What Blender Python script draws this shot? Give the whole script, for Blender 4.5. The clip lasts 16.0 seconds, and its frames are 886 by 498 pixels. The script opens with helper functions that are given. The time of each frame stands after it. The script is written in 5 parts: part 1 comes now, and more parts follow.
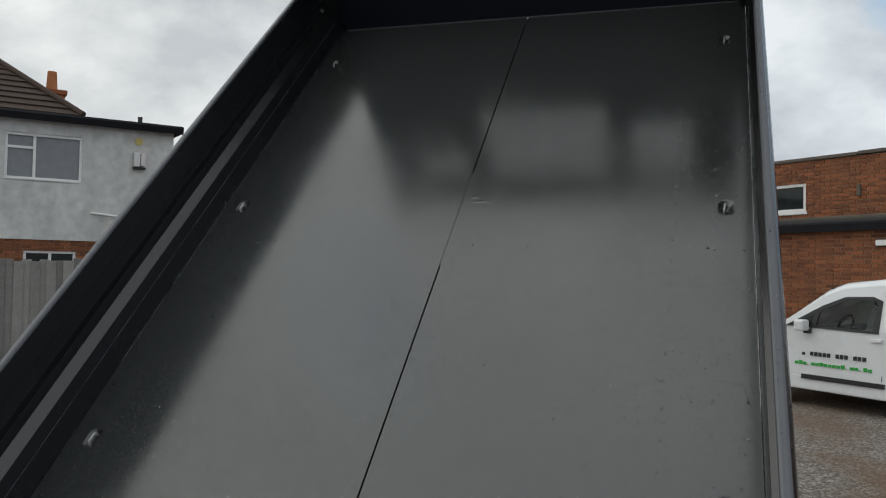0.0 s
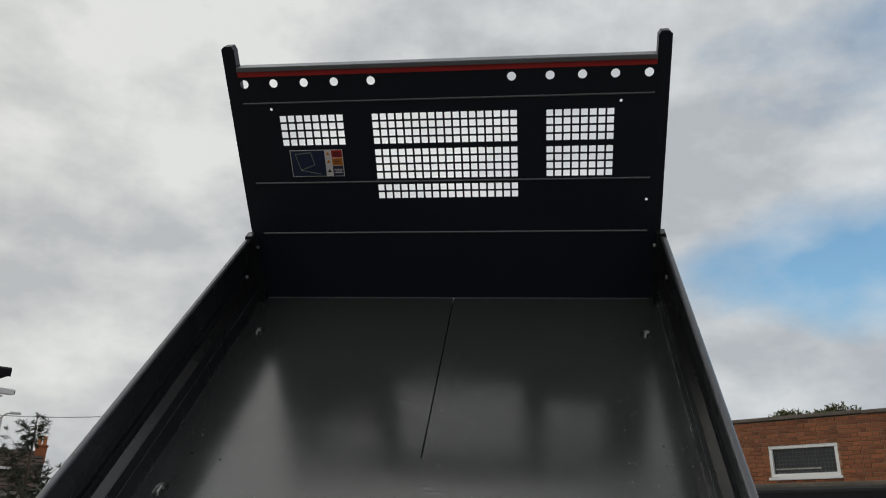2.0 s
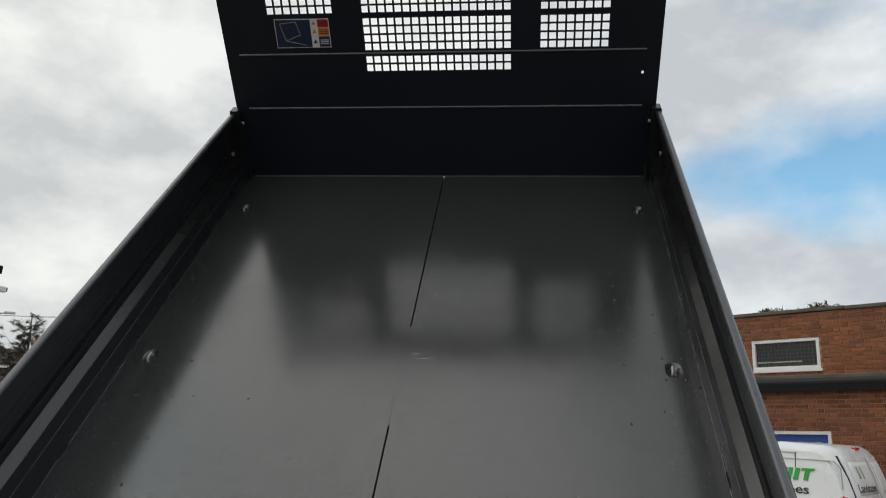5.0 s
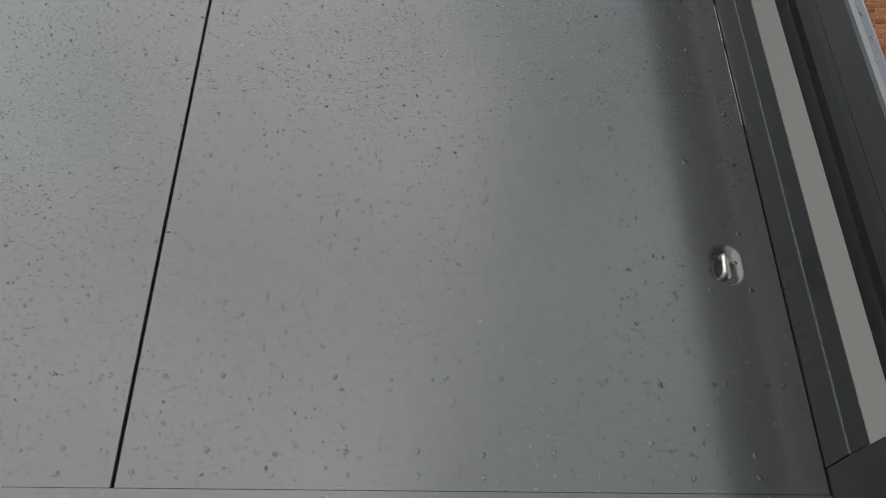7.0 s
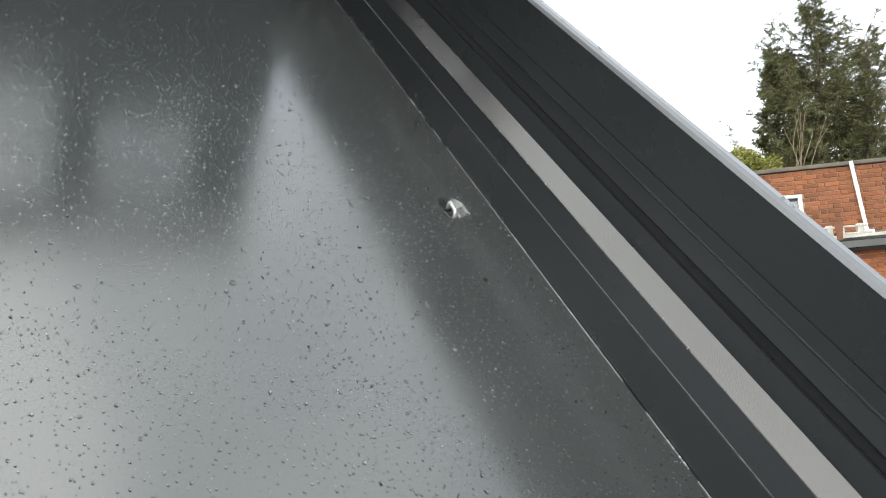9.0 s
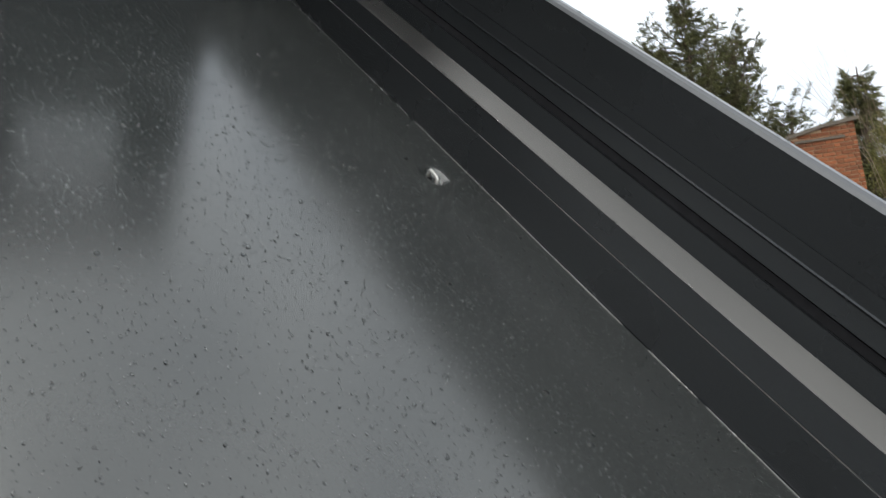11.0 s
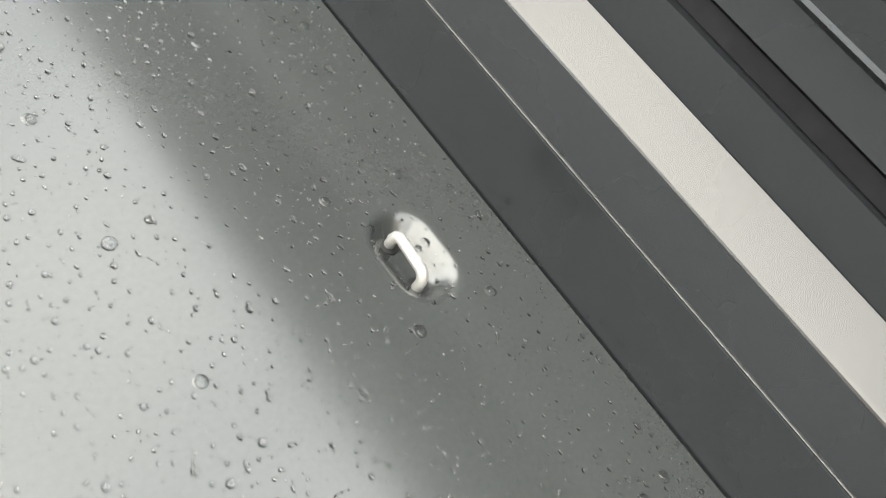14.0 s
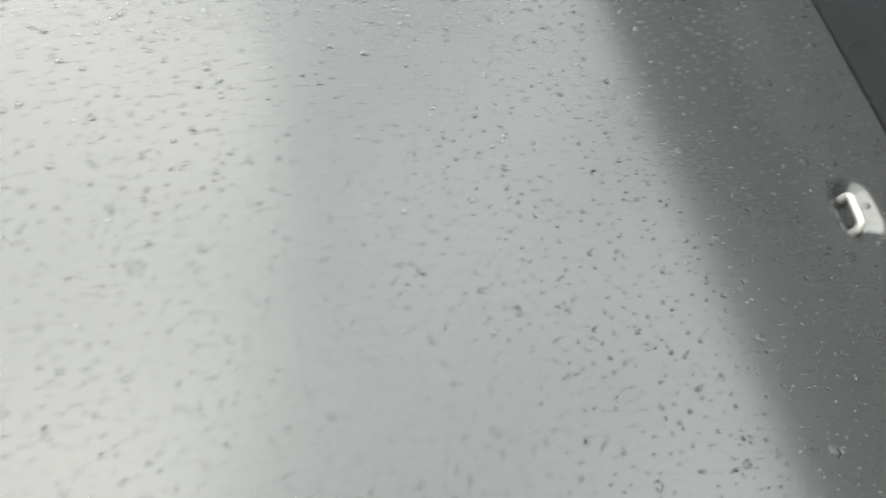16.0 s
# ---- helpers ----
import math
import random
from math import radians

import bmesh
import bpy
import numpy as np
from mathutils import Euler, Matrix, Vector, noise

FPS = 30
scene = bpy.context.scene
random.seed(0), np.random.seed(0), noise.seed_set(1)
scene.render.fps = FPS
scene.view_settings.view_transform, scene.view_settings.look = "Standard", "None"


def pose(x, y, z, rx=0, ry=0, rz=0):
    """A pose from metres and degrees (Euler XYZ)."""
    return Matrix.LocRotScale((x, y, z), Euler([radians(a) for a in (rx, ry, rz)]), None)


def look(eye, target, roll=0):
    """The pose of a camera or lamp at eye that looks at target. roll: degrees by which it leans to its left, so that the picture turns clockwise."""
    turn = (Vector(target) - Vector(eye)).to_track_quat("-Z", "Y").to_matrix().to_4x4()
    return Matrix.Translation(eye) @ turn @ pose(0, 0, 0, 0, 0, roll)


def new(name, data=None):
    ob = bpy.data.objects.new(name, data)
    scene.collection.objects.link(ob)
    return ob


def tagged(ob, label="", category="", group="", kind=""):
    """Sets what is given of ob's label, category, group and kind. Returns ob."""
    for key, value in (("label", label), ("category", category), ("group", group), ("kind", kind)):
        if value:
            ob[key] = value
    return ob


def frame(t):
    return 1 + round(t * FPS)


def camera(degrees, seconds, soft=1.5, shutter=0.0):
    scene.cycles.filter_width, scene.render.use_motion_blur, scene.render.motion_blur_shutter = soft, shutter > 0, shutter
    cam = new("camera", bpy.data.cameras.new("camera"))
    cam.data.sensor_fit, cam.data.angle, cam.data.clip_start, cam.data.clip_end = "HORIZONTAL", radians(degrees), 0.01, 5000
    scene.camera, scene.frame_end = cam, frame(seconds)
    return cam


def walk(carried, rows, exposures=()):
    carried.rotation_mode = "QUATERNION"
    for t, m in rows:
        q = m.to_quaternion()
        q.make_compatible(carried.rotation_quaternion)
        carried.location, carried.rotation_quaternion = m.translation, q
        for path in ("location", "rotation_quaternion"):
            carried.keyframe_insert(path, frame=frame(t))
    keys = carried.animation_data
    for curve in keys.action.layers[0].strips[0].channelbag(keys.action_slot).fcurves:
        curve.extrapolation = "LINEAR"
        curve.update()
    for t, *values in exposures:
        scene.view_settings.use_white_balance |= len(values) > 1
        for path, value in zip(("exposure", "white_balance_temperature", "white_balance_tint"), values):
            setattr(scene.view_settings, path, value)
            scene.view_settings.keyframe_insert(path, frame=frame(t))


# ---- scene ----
# camera and its walk
cam = camera(58.2, 16.0, soft=1.0, shutter=0.18)
PATH = [
    (0, (0.853, -2.746, -0.198), (0.220, -0.849, -0.167), 1.4),
    (0.5, (0.701, -2.703, -0.172), (0.128, -0.793, -0.017), 2.0),
    (1, (0.530, -2.756, -0.139), (0.123, -0.819, 0.147), 1.1),
    (1.5, (0.481, -2.789, -0.095), (0.173, -0.865, 0.358), 1.8),
    (2, (0.437, -2.805, -0.089), (0.192, -0.932, 0.570), 2.2),
    (2.5, (0.412, -2.809, -0.127), (0.207, -0.959, 0.605), 2.3),
    (3, (0.450, -2.793, -0.164), (0.243, -0.949, 0.582), 2.3),
    (3.2, (0.504, -2.788, -0.168), (0.276, -0.946, 0.577), 2.6),
    (5.3, (0.430, -2.675, -0.204), (0.210, -0.714, 0.124), 1.9),
    (5.5, (0.445, -2.599, -0.197), (0.227, -0.628, 0.062), 1.9),
    (6, (0.472, -2.418, -0.235), (0.275, -0.431, -0.124), 3.4),
    (6.5, (0.439, -2.212, -0.318), (0.306, -0.235, -0.589), 2.4),
    (7, (0.396, -1.995, -0.394), (0.475, -0.074, -0.945), 1.9),
    (7.5, (0.404, -1.739, -0.371), (0.643, 0.161, -0.947), 2.6),
    (8, (0.336, -1.503, -0.317), (1.024, 0.343, -0.659), 1.1),
    (8.5, (0.259, -1.341, -0.252), (1.145, 0.452, -0.261), -2.6),
    (8.7, (0.238, -1.283, -0.230), (1.161, 0.485, -0.074), -3.4),
    (10.8, (0.043, -1.110, -0.249), (0.941, 0.193, -0.007), -6.6),
    (11, (0.049, -1.144, -0.287), (0.999, 0.132, -0.118), -7.2),
    (11.5, (0.069, -1.170, -0.362), (1.121, 0.035, -0.376), -8.4),
    (12, (0.185, -1.222, -0.474), (1.245, -0.104, -0.907), -10.6),
    (12.5, (0.274, -1.212, -0.558), (1.727, 0.011, -1.185), -9.7),
    (13, (0.454, -1.181, -0.573), (1.902, 0.026, -1.240), -6.8),
    (13.5, (0.565, -1.153, -0.572), (1.909, 0.144, -1.287), -7.0),
    (14, (0.590, -1.141, -0.573), (1.872, 0.215, -1.292), -7.6),
    (14.5, (0.592, -1.139, -0.571), (1.879, 0.207, -1.301), -7.3),
    (15, (0.580, -1.138, -0.570), (1.878, 0.202, -1.291), -6.6),
    (15.5, (0.486, -1.176, -0.560), (1.576, 0.364, -1.223), -4.7),
    (16, (0.308, -1.347, -0.543), (0.891, 0.450, -1.200), -0.4),
]
EXPOSURES = [(0.0, -0.15, 6150, 7), (0.5, -0.3, 6200, 8), (1.0, -0.25, 6250, 8), (1.5, -0.28, 6300, 8), (2.5, -0.42, 6350, 8), (3.2, -0.42, 6350, 8), (5.3, 0.0, 6350, 7), (6.0, 0.12, 6300, 7), (6.5, 0.16, 6300, 6), (7.0, 0.85, 6300, 6), (7.5, 1.55, 6300, 6), (8.0, 1.75, 6250, 6), (8.7, 1.8, 6250, 6), (10.8, 1.0, 6250, 7), (11.0, 0.92, 6250, 7), (11.5, 0.1, 6300, 7), (12.0, 1.82, 6250, 6), (12.5, 2.38, 6250, 6), (13.0, 2.6, 6450, 6), (15.0, 2.72, 6650, 6), (15.5, 2.6, 6550, 6), (16.0, 2.25, 6450, 6)]
walk(cam, [(t, look(eye, target, roll)) for t, eye, target, roll in PATH], EXPOSURES)

# world: broken cloud over a pale blue sky, soft sun behind the cloud
SUN_EL, SUN_AZ = 50.0, 258.0
world = bpy.data.worlds.new("sky")
scene.world = world
world.use_nodes = True
wn, wl = world.node_tree.nodes, world.node_tree.links
wn.clear()
w_out = wn.new("ShaderNodeOutputWorld")
w_sky = wn.new("ShaderNodeTexSky")
w_sky.sky_type = "NISHITA"
w_sky.sun_disc = False
w_sky.ozone_density = 4.0
w_sky.sun_elevation, w_sky.sun_rotation = radians(SUN_EL), radians(SUN_AZ)
w_bg = wn.new("ShaderNodeBackground")
w_bg.inputs["Strength"].default_value = 0.15
w_clear = wn.new("ShaderNodeVectorMath")
w_clear.operation = "MULTIPLY"
w_clear.inputs[1].default_value = (1.12, 1.42, 1.28)
wl.new(w_sky.outputs["Color"], w_clear.inputs[0])
wl.new(w_clear.outputs["Vector"], w_bg.inputs["Color"])
w_co = wn.new("ShaderNodeTexCoord")
w_map = wn.new("ShaderNodeMapping")
w_map.inputs["Scale"].default_value = (1.0, 1.0, 1.7)
w_map.inputs["Location"].default_value = (0.35, 0.2, 0.0)
wl.new(w_co.outputs["Generated"], w_map.inputs["Vector"])
w_n1 = wn.new("ShaderNodeTexNoise")
w_n1.inputs["Scale"].default_value, w_n1.inputs["Detail"].default_value, w_n1.inputs["Roughness"].default_value = 1.7, 7.0, 0.52
w_n2 = wn.new("ShaderNodeTexNoise")
w_n2.inputs["Scale"].default_value, w_n2.inputs["Detail"].default_value, w_n2.inputs["Roughness"].default_value = 4.6, 8.0, 0.55
wl.new(w_map.outputs["Vector"], w_n1.inputs["Vector"])
wl.new(w_map.outputs["Vector"], w_n2.inputs["Vector"])
w_r1 = wn.new("ShaderNodeValToRGB")
w_r1.color_ramp.elements[0].color = (0.08, 0.08, 0.08, 1)  # thin high haze
w_r1.color_ramp.elements[0].position, w_r1.color_ramp.elements[1].position = 0.36, 0.50
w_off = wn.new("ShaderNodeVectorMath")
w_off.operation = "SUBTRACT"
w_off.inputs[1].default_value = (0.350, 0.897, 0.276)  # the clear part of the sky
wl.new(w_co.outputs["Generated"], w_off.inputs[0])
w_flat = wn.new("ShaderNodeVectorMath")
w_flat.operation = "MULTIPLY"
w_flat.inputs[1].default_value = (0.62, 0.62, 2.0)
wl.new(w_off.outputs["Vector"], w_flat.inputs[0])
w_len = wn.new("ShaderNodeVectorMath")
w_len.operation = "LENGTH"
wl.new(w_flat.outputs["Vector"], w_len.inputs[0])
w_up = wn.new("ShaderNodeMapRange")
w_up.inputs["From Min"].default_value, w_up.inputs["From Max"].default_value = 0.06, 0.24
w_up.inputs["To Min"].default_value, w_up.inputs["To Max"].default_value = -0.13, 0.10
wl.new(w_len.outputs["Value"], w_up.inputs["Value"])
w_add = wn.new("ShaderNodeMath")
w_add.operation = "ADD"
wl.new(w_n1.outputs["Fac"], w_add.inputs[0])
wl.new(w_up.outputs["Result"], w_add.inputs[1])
w_sep = wn.new("ShaderNodeSeparateXYZ")
wl.new(w_co.outputs["Generated"], w_sep.inputs["Vector"])
w_top = wn.new("ShaderNodeMapRange")  # low cloud closes up towards the horizon and breaks overhead
w_top.interpolation_type = "SMOOTHSTEP"
w_top.inputs["From Min"].default_value, w_top.inputs["From Max"].default_value = 0.45, 0.80
w_top.inputs["To Min"].default_value, w_top.inputs["To Max"].default_value = 0.0, -0.035
wl.new(w_sep.outputs["Z"], w_top.inputs["Value"])
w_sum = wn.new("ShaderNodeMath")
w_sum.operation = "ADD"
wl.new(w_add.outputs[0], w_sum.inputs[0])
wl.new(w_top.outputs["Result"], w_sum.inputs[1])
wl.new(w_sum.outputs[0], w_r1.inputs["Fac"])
w_r2 = wn.new("ShaderNodeValToRGB")
w_r2.color_ramp.elements[0].position, w_r2.color_ramp.elements[0].color = 0.38, (0.61, 0.622, 0.632, 1)
w_r2.color_ramp.elements[1].position, w_r2.color_ramp.elements[1].color = 0.62, (0.95, 0.945, 0.915, 1)
wl.new(w_n2.outputs["Fac"], w_r2.inputs["Fac"])
w_cl = wn.new("ShaderNodeBackground")
w_cl.inputs["Strength"].default_value = 1.0
w_sd = wn.new("ShaderNodeVectorMath")
w_sd.operation = "DOT_PRODUCT"
w_sd.inputs[1].default_value = (math.sin(radians(SUN_AZ)), math.cos(radians(SUN_AZ)), 0.2)
wl.new(w_co.outputs["Generated"], w_sd.inputs[0])
w_wm = wn.new("ShaderNodeValToRGB")
w_wm.color_ramp.elements[0].position, w_wm.color_ramp.elements[0].color = 0.0, (0.93, 0.96, 1.02, 1)
w_wm.color_ramp.elements[1].position, w_wm.color_ramp.elements[1].color = 1.0, (1.08, 1.055, 1.02, 1)
w_half = wn.new("ShaderNodeMapRange")
w_half.inputs["From Min"].default_value, w_half.inputs["From Max"].default_value = -0.8, 0.8
wl.new(w_sd.outputs["Value"], w_half.inputs["Value"])
wl.new(w_half.outputs["Result"], w_wm.inputs["Fac"])
w_tint = wn.new("ShaderNodeVectorMath")
w_tint.operation = "MULTIPLY"
wl.new(w_r2.outputs["Color"], w_tint.inputs[0])
wl.new(w_wm.outputs["Color"], w_tint.inputs[1])
wl.new(w_tint.outputs["Vector"], w_cl.inputs["Color"])
w_mix = wn.new("ShaderNodeMixShader")
wl.new(w_r1.outputs["Color"], w_mix.inputs["Fac"])
wl.new(w_bg.outputs["Background"], w_mix.inputs[1])
wl.new(w_cl.outputs["Background"], w_mix.inputs[2])
wl.new(w_mix.outputs["Shader"], w_out.inputs["Surface"])

sun_data = bpy.data.lights.new("sun", "SUN")
sun_data.energy, sun_data.angle, sun_data.color = 0.9, radians(90), (1.0, 0.95, 0.88)
sun = new("sun", sun_data)
sun.rotation_euler = (radians(90 - SUN_EL), 0, radians(180 - SUN_AZ))


# materials
def material(name, colour, rough=0.5, metal=0.0, vary=0.12, scale=6.0, fine=60.0, bump=0.0, coat=0.0, coat_rough=0.1, per_object=0.0, per_island=0.0, rough_vary=0.05, spec=0.5, stretch=None):
    m = bpy.data.materials.new(name)
    m.use_nodes = True
    nt = m.node_tree
    n, l = nt.nodes, nt.links
    bsdf = n["Principled BSDF"]
    bsdf.inputs["Roughness"].default_value = rough
    bsdf.inputs["Metallic"].default_value = metal
    bsdf.inputs["Specular IOR Level"].default_value = spec
    bsdf.inputs["Coat Weight"].default_value = coat
    bsdf.inputs["Coat Roughness"].default_value = coat_rough
    co = n.new("ShaderNodeTexCoord")
    big, small = n.new("ShaderNodeTexNoise"), n.new("ShaderNodeTexNoise")
    big.inputs["Scale"].default_value, big.inputs["Detail"].default_value = scale, 5
    small.inputs["Scale"].default_value, small.inputs["Detail"].default_value = fine, 4
    if stretch:
        mp = n.new("ShaderNodeMapping")
        mp.inputs["Scale"].default_value = stretch
        l.new(co.outputs["Object"], mp.inputs["Vector"])
        l.new(mp.outputs["Vector"], big.inputs["Vector"])
    else:
        l.new(co.outputs["Object"], big.inputs["Vector"])
    l.new(co.outputs["Object"], small.inputs["Vector"])
    add = n.new("ShaderNodeMath")
    add.operation = "ADD"
    l.new(big.outputs["Fac"], add.inputs[0])
    l.new(small.outputs["Fac"], add.inputs[1])
    last = add.outputs[0]
    for amount, node, socket in ((per_object, "ShaderNodeObjectInfo", "Random"), (per_island, "ShaderNodeNewGeometry", "Random Per Island")):
        if amount:
            src, ma = n.new(node), n.new("ShaderNodeMath")
            ma.operation = "MULTIPLY_ADD"
            ma.inputs[1].default_value = amount
            l.new(src.outputs[socket], ma.inputs[0])
            l.new(last, ma.inputs[2])
            last = ma.outputs[0]
    mid = 1.0 + (per_object + per_island) / 2
    mr = n.new("ShaderNodeMapRange")
    mr.inputs["From Min"].default_value, mr.inputs["From Max"].default_value = mid - 0.5, mid + 0.5
    mr.inputs["To Min"].default_value, mr.inputs["To Max"].default_value = 1 - vary, 1 + vary
    mr.clamp = False
    l.new(last, mr.inputs["Value"])
    mul = n.new("ShaderNodeVectorMath")
    mul.operation = "SCALE"
    mul.inputs[0].default_value = colour
    l.new(mr.outputs["Result"], mul.inputs["Scale"])
    l.new(mul.outputs["Vector"], bsdf.inputs["Base Color"])
    rr = n.new("ShaderNodeMapRange")
    rr.inputs["From Min"].default_value, rr.inputs["From Max"].default_value = 0.3, 0.7
    rr.inputs["To Min"].default_value, rr.inputs["To Max"].default_value = max(rough - rough_vary, 0.02), rough + rough_vary
    l.new(big.outputs["Fac"], rr.inputs["Value"])
    l.new(rr.outputs["Result"], bsdf.inputs["Roughness"])
    if bump:
        bp = n.new("ShaderNodeBump")
        bp.inputs["Strength"].default_value, bp.inputs["Distance"].default_value = 1.0, bump
        l.new(small.outputs["Fac"], bp.inputs["Height"])
        l.new(bp.outputs["Normal"], bsdf.inputs["Normal"])
    return m


def glass_material(name, colour, rough=0.0, ior=1.45):
    m = bpy.data.materials.new(name)
    m.use_nodes = True
    b = m.node_tree.nodes["Principled BSDF"]
    b.inputs["Base Color"].default_value = (*colour, 1)
    b.inputs["Roughness"].default_value = rough
    b.inputs["IOR"].default_value = ior
    b.inputs["Transmission Weight"].default_value = 1.0
    return m


def gravel_material(name):
    """Small mixed stones with patches of brown dirt."""
    m = bpy.data.materials.new(name)
    m.use_nodes = True
    n, l = m.node_tree.nodes, m.node_tree.links
    b = n["Principled BSDF"]
    b.inputs["Roughness"].default_value = 0.85
    co = n.new("ShaderNodeTexCoord")
    vo = n.new("ShaderNodeTexVoronoi")
    vo.inputs["Scale"].default_value = 42
    l.new(co.outputs["Object"], vo.inputs["Vector"])
    grey = n.new("ShaderNodeSeparateColor")
    l.new(vo.outputs["Color"], grey.inputs["Color"])
    ramp = n.new("ShaderNodeValToRGB")
    for e, pos, col in zip((ramp.color_ramp.elements[0], ramp.color_ramp.elements[1]), (0.0, 1.0), ((0.065, 0.054, 0.043, 1), (0.33, 0.305, 0.275, 1))):
        e.position, e.color = pos, col
    mid = ramp.color_ramp.elements.new(0.55)
    mid.color = (0.155, 0.135, 0.113, 1)
    l.new(grey.outputs["Red"], ramp.inputs["Fac"])
    big = n.new("ShaderNodeTexNoise")
    big.inputs["Scale"].default_value, big.inputs["Detail"].default_value = 0.55, 6
    l.new(co.outputs["Object"], big.inputs["Vector"])
    dirt = n.new("ShaderNodeValToRGB")
    dirt.color_ramp.elements[0].position, dirt.color_ramp.elements[1].position = 0.43, 0.60
    l.new(big.outputs["Fac"], dirt.inputs["Fac"])
    mix = n.new("ShaderNodeMixRGB")
    mix.inputs[2].default_value = (0.125, 0.070, 0.034, 1)
    half = n.new("ShaderNodeMath")
    half.operation = "MULTIPLY"
    half.inputs[1].default_value = 0.75
    l.new(dirt.outputs["Color"], half.inputs[0])
    l.new(half.outputs[0], mix.inputs[0])
    l.new(ramp.outputs["Color"], mix.inputs[1])
    l.new(mix.outputs["Color"], b.inputs["Base Color"])
    bp = n.new("ShaderNodeBump")
    bp.invert = True
    bp.inputs["Distance"].default_value = 0.012
    l.new(vo.outputs["Distance"], bp.inputs["Height"])
    l.new(bp.outputs["Normal"], b.inputs["Normal"])
    return m


PAINT = material("anthracite_paint", (0.041, 0.0445, 0.049), 0.27, metal=0.68, vary=0.10, scale=3, fine=220, bump=0.00002)
HEAD_PAINT = material("satin_black_paint", (0.0115, 0.015, 0.023), 0.42, vary=0.15, scale=3, fine=220, bump=0.00002, spec=0.22)
FLOOR_PAINT = material("floor_paint", (0.0325, 0.0348, 0.0345), 0.19, vary=0.12, scale=2.2, fine=260, bump=0.00002, spec=1.0)
WELD = material("painted_weld", (0.108, 0.111, 0.110), 0.18, metal=0.80, vary=0.1, coat=0.4)
# the ledge's copy of the side paint, lightened for sky light on the slope
LIT_LEDGE_PAINT = material("sky_lit_ledge_paint", (0.079, 0.0780, 0.0775), 0.26, metal=0.92, vary=0.06, scale=4, fine=180)
RIM_PAINT = material("pale_grey_rim", (0.105, 0.108, 0.117), 0.33, metal=0.55, vary=0.10, scale=8, fine=160)
PALE_EDGE = material("pale_grey_edge", (0.34, 0.34, 0.34), 0.4, metal=0.7, vary=0.3, fine=90)
EDGE_GLINT = material("wet_edge_glint", (0.62, 0.62, 0.62), 0.25, metal=0.8, vary=0.2, fine=90)
GALV = material("galvanised_steel", (0.56, 0.555, 0.535), 0.34, metal=0.6, vary=0.22, scale=30, fine=200, bump=0.0002)
SILVER_TRIM = material("grey_flange", (0.12, 0.13, 0.14), 0.35, vary=0.1)
RED_TAPE = material("red_tape", (0.42, 0.02, 0.02), 0.4, vary=0.1)
WATER = glass_material("rain_water", (0.89, 0.90, 0.91), 0.0, 1.33)
BLACK = material("black_rubber", (0.012, 0.012, 0.013), 0.6, vary=0.15, fine=120)
STEEL_DARK = material("chassis_black", (0.02, 0.02, 0.02), 0.5)
CAB_PANE = glass_material("tinted_cab_pane", (0.80, 0.86, 0.82), 0.0, 1.25)
GROUND = gravel_material("gravel_yard")
MORTAR = material("mortar", (0.33, 0.23, 0.15), 0.9, vary=0.2, scale=2, fine=80, bump=0.001)
BRICK = material("red_brick", (0.250, 0.083, 0.032), 0.85, vary=0.42, scale=1.3, fine=120, bump=0.001, per_island=0.7, per_object=0.6)
FELT = material("roof_felt", (0.045, 0.045, 0.045), 0.7, vary=0.3, scale=2, fine=60, bump=0.001)
FELT_AND_SHADE_BLACK = material("tarred_edge_and_shade_black", (0.014, 0.014, 0.016), 0.8, spec=0.1, vary=0.4, scale=6, fine=60, bump=0.001)
STONE_CAP = material("weathered_coping", (0.115, 0.098, 0.078), 0.9, vary=0.6, scale=4, fine=60, bump=0.002)
GUTTER_GREY = material("weathered_gutter", (0.085, 0.088, 0.083), 0.7, vary=0.45, scale=5, fine=60, bump=0.001)
WHITE_FRAME = material("white_upvc", (0.78, 0.78, 0.76), 0.35, vary=0.06, scale=4)
DARK_GLASS = material("dark_window_glass", (0.016, 0.021, 0.021), 0.05, vary=0.2, spec=0.4)
SEAT_CLOTH = material("grey_seat_cloth", (0.06, 0.062, 0.065), 0.85, vary=0.2, fine=90)
CAB_GLASS = material("cab_window_glass", (0.010, 0.014, 0.014), 0.04, vary=0.2, spec=0.2)
BLUE_BOARD = material("blue_board", (0.01, 0.06, 0.32), 0.4, vary=0.1)
RENDER_WALL = material("weathered_white_render", (0.56, 0.56, 0.535), 0.9, vary=0.34, scale=2.0, fine=5, bump=0.004, stretch=(1, 1, 0.35))
VAN_WHITE = material("white_van_paint", (0.74, 0.75, 0.76), 0.28, vary=0.05, scale=2, coat=0.6, coat_rough=0.05)
VAN_BLACK = material("black_plastic", (0.02, 0.02, 0.021), 0.5, vary=0.1)
LENS_RED = material("red_lamp_lens", (0.55, 0.012, 0.012), 0.12, vary=0.1, coat=0.5)
LENS_CLEAR = material("clear_lamp_lens", (0.65, 0.62, 0.58), 0.15, vary=0.1)
PLATE_YELLOW = material("yellow_plate", (0.62, 0.45, 0.03), 0.5)
GREEN_PRINT = material("green_print", (0.03, 0.34, 0.04), 0.5)
BLACK_PRINT = material("black_print", (0.02, 0.025, 0.025), 0.5)
GREY_PRINT = material("grey_green_print", (0.30, 0.40, 0.30), 0.5)
WHITE_PRINT = material("white_print", (0.75, 0.75, 0.75), 0.5)
BLUE_PRINT = material("dark_blue_print", (0.012, 0.022, 0.062), 0.45)
ORANGE_PRINT = material("orange_print", (0.65, 0.22, 0.02), 0.5)
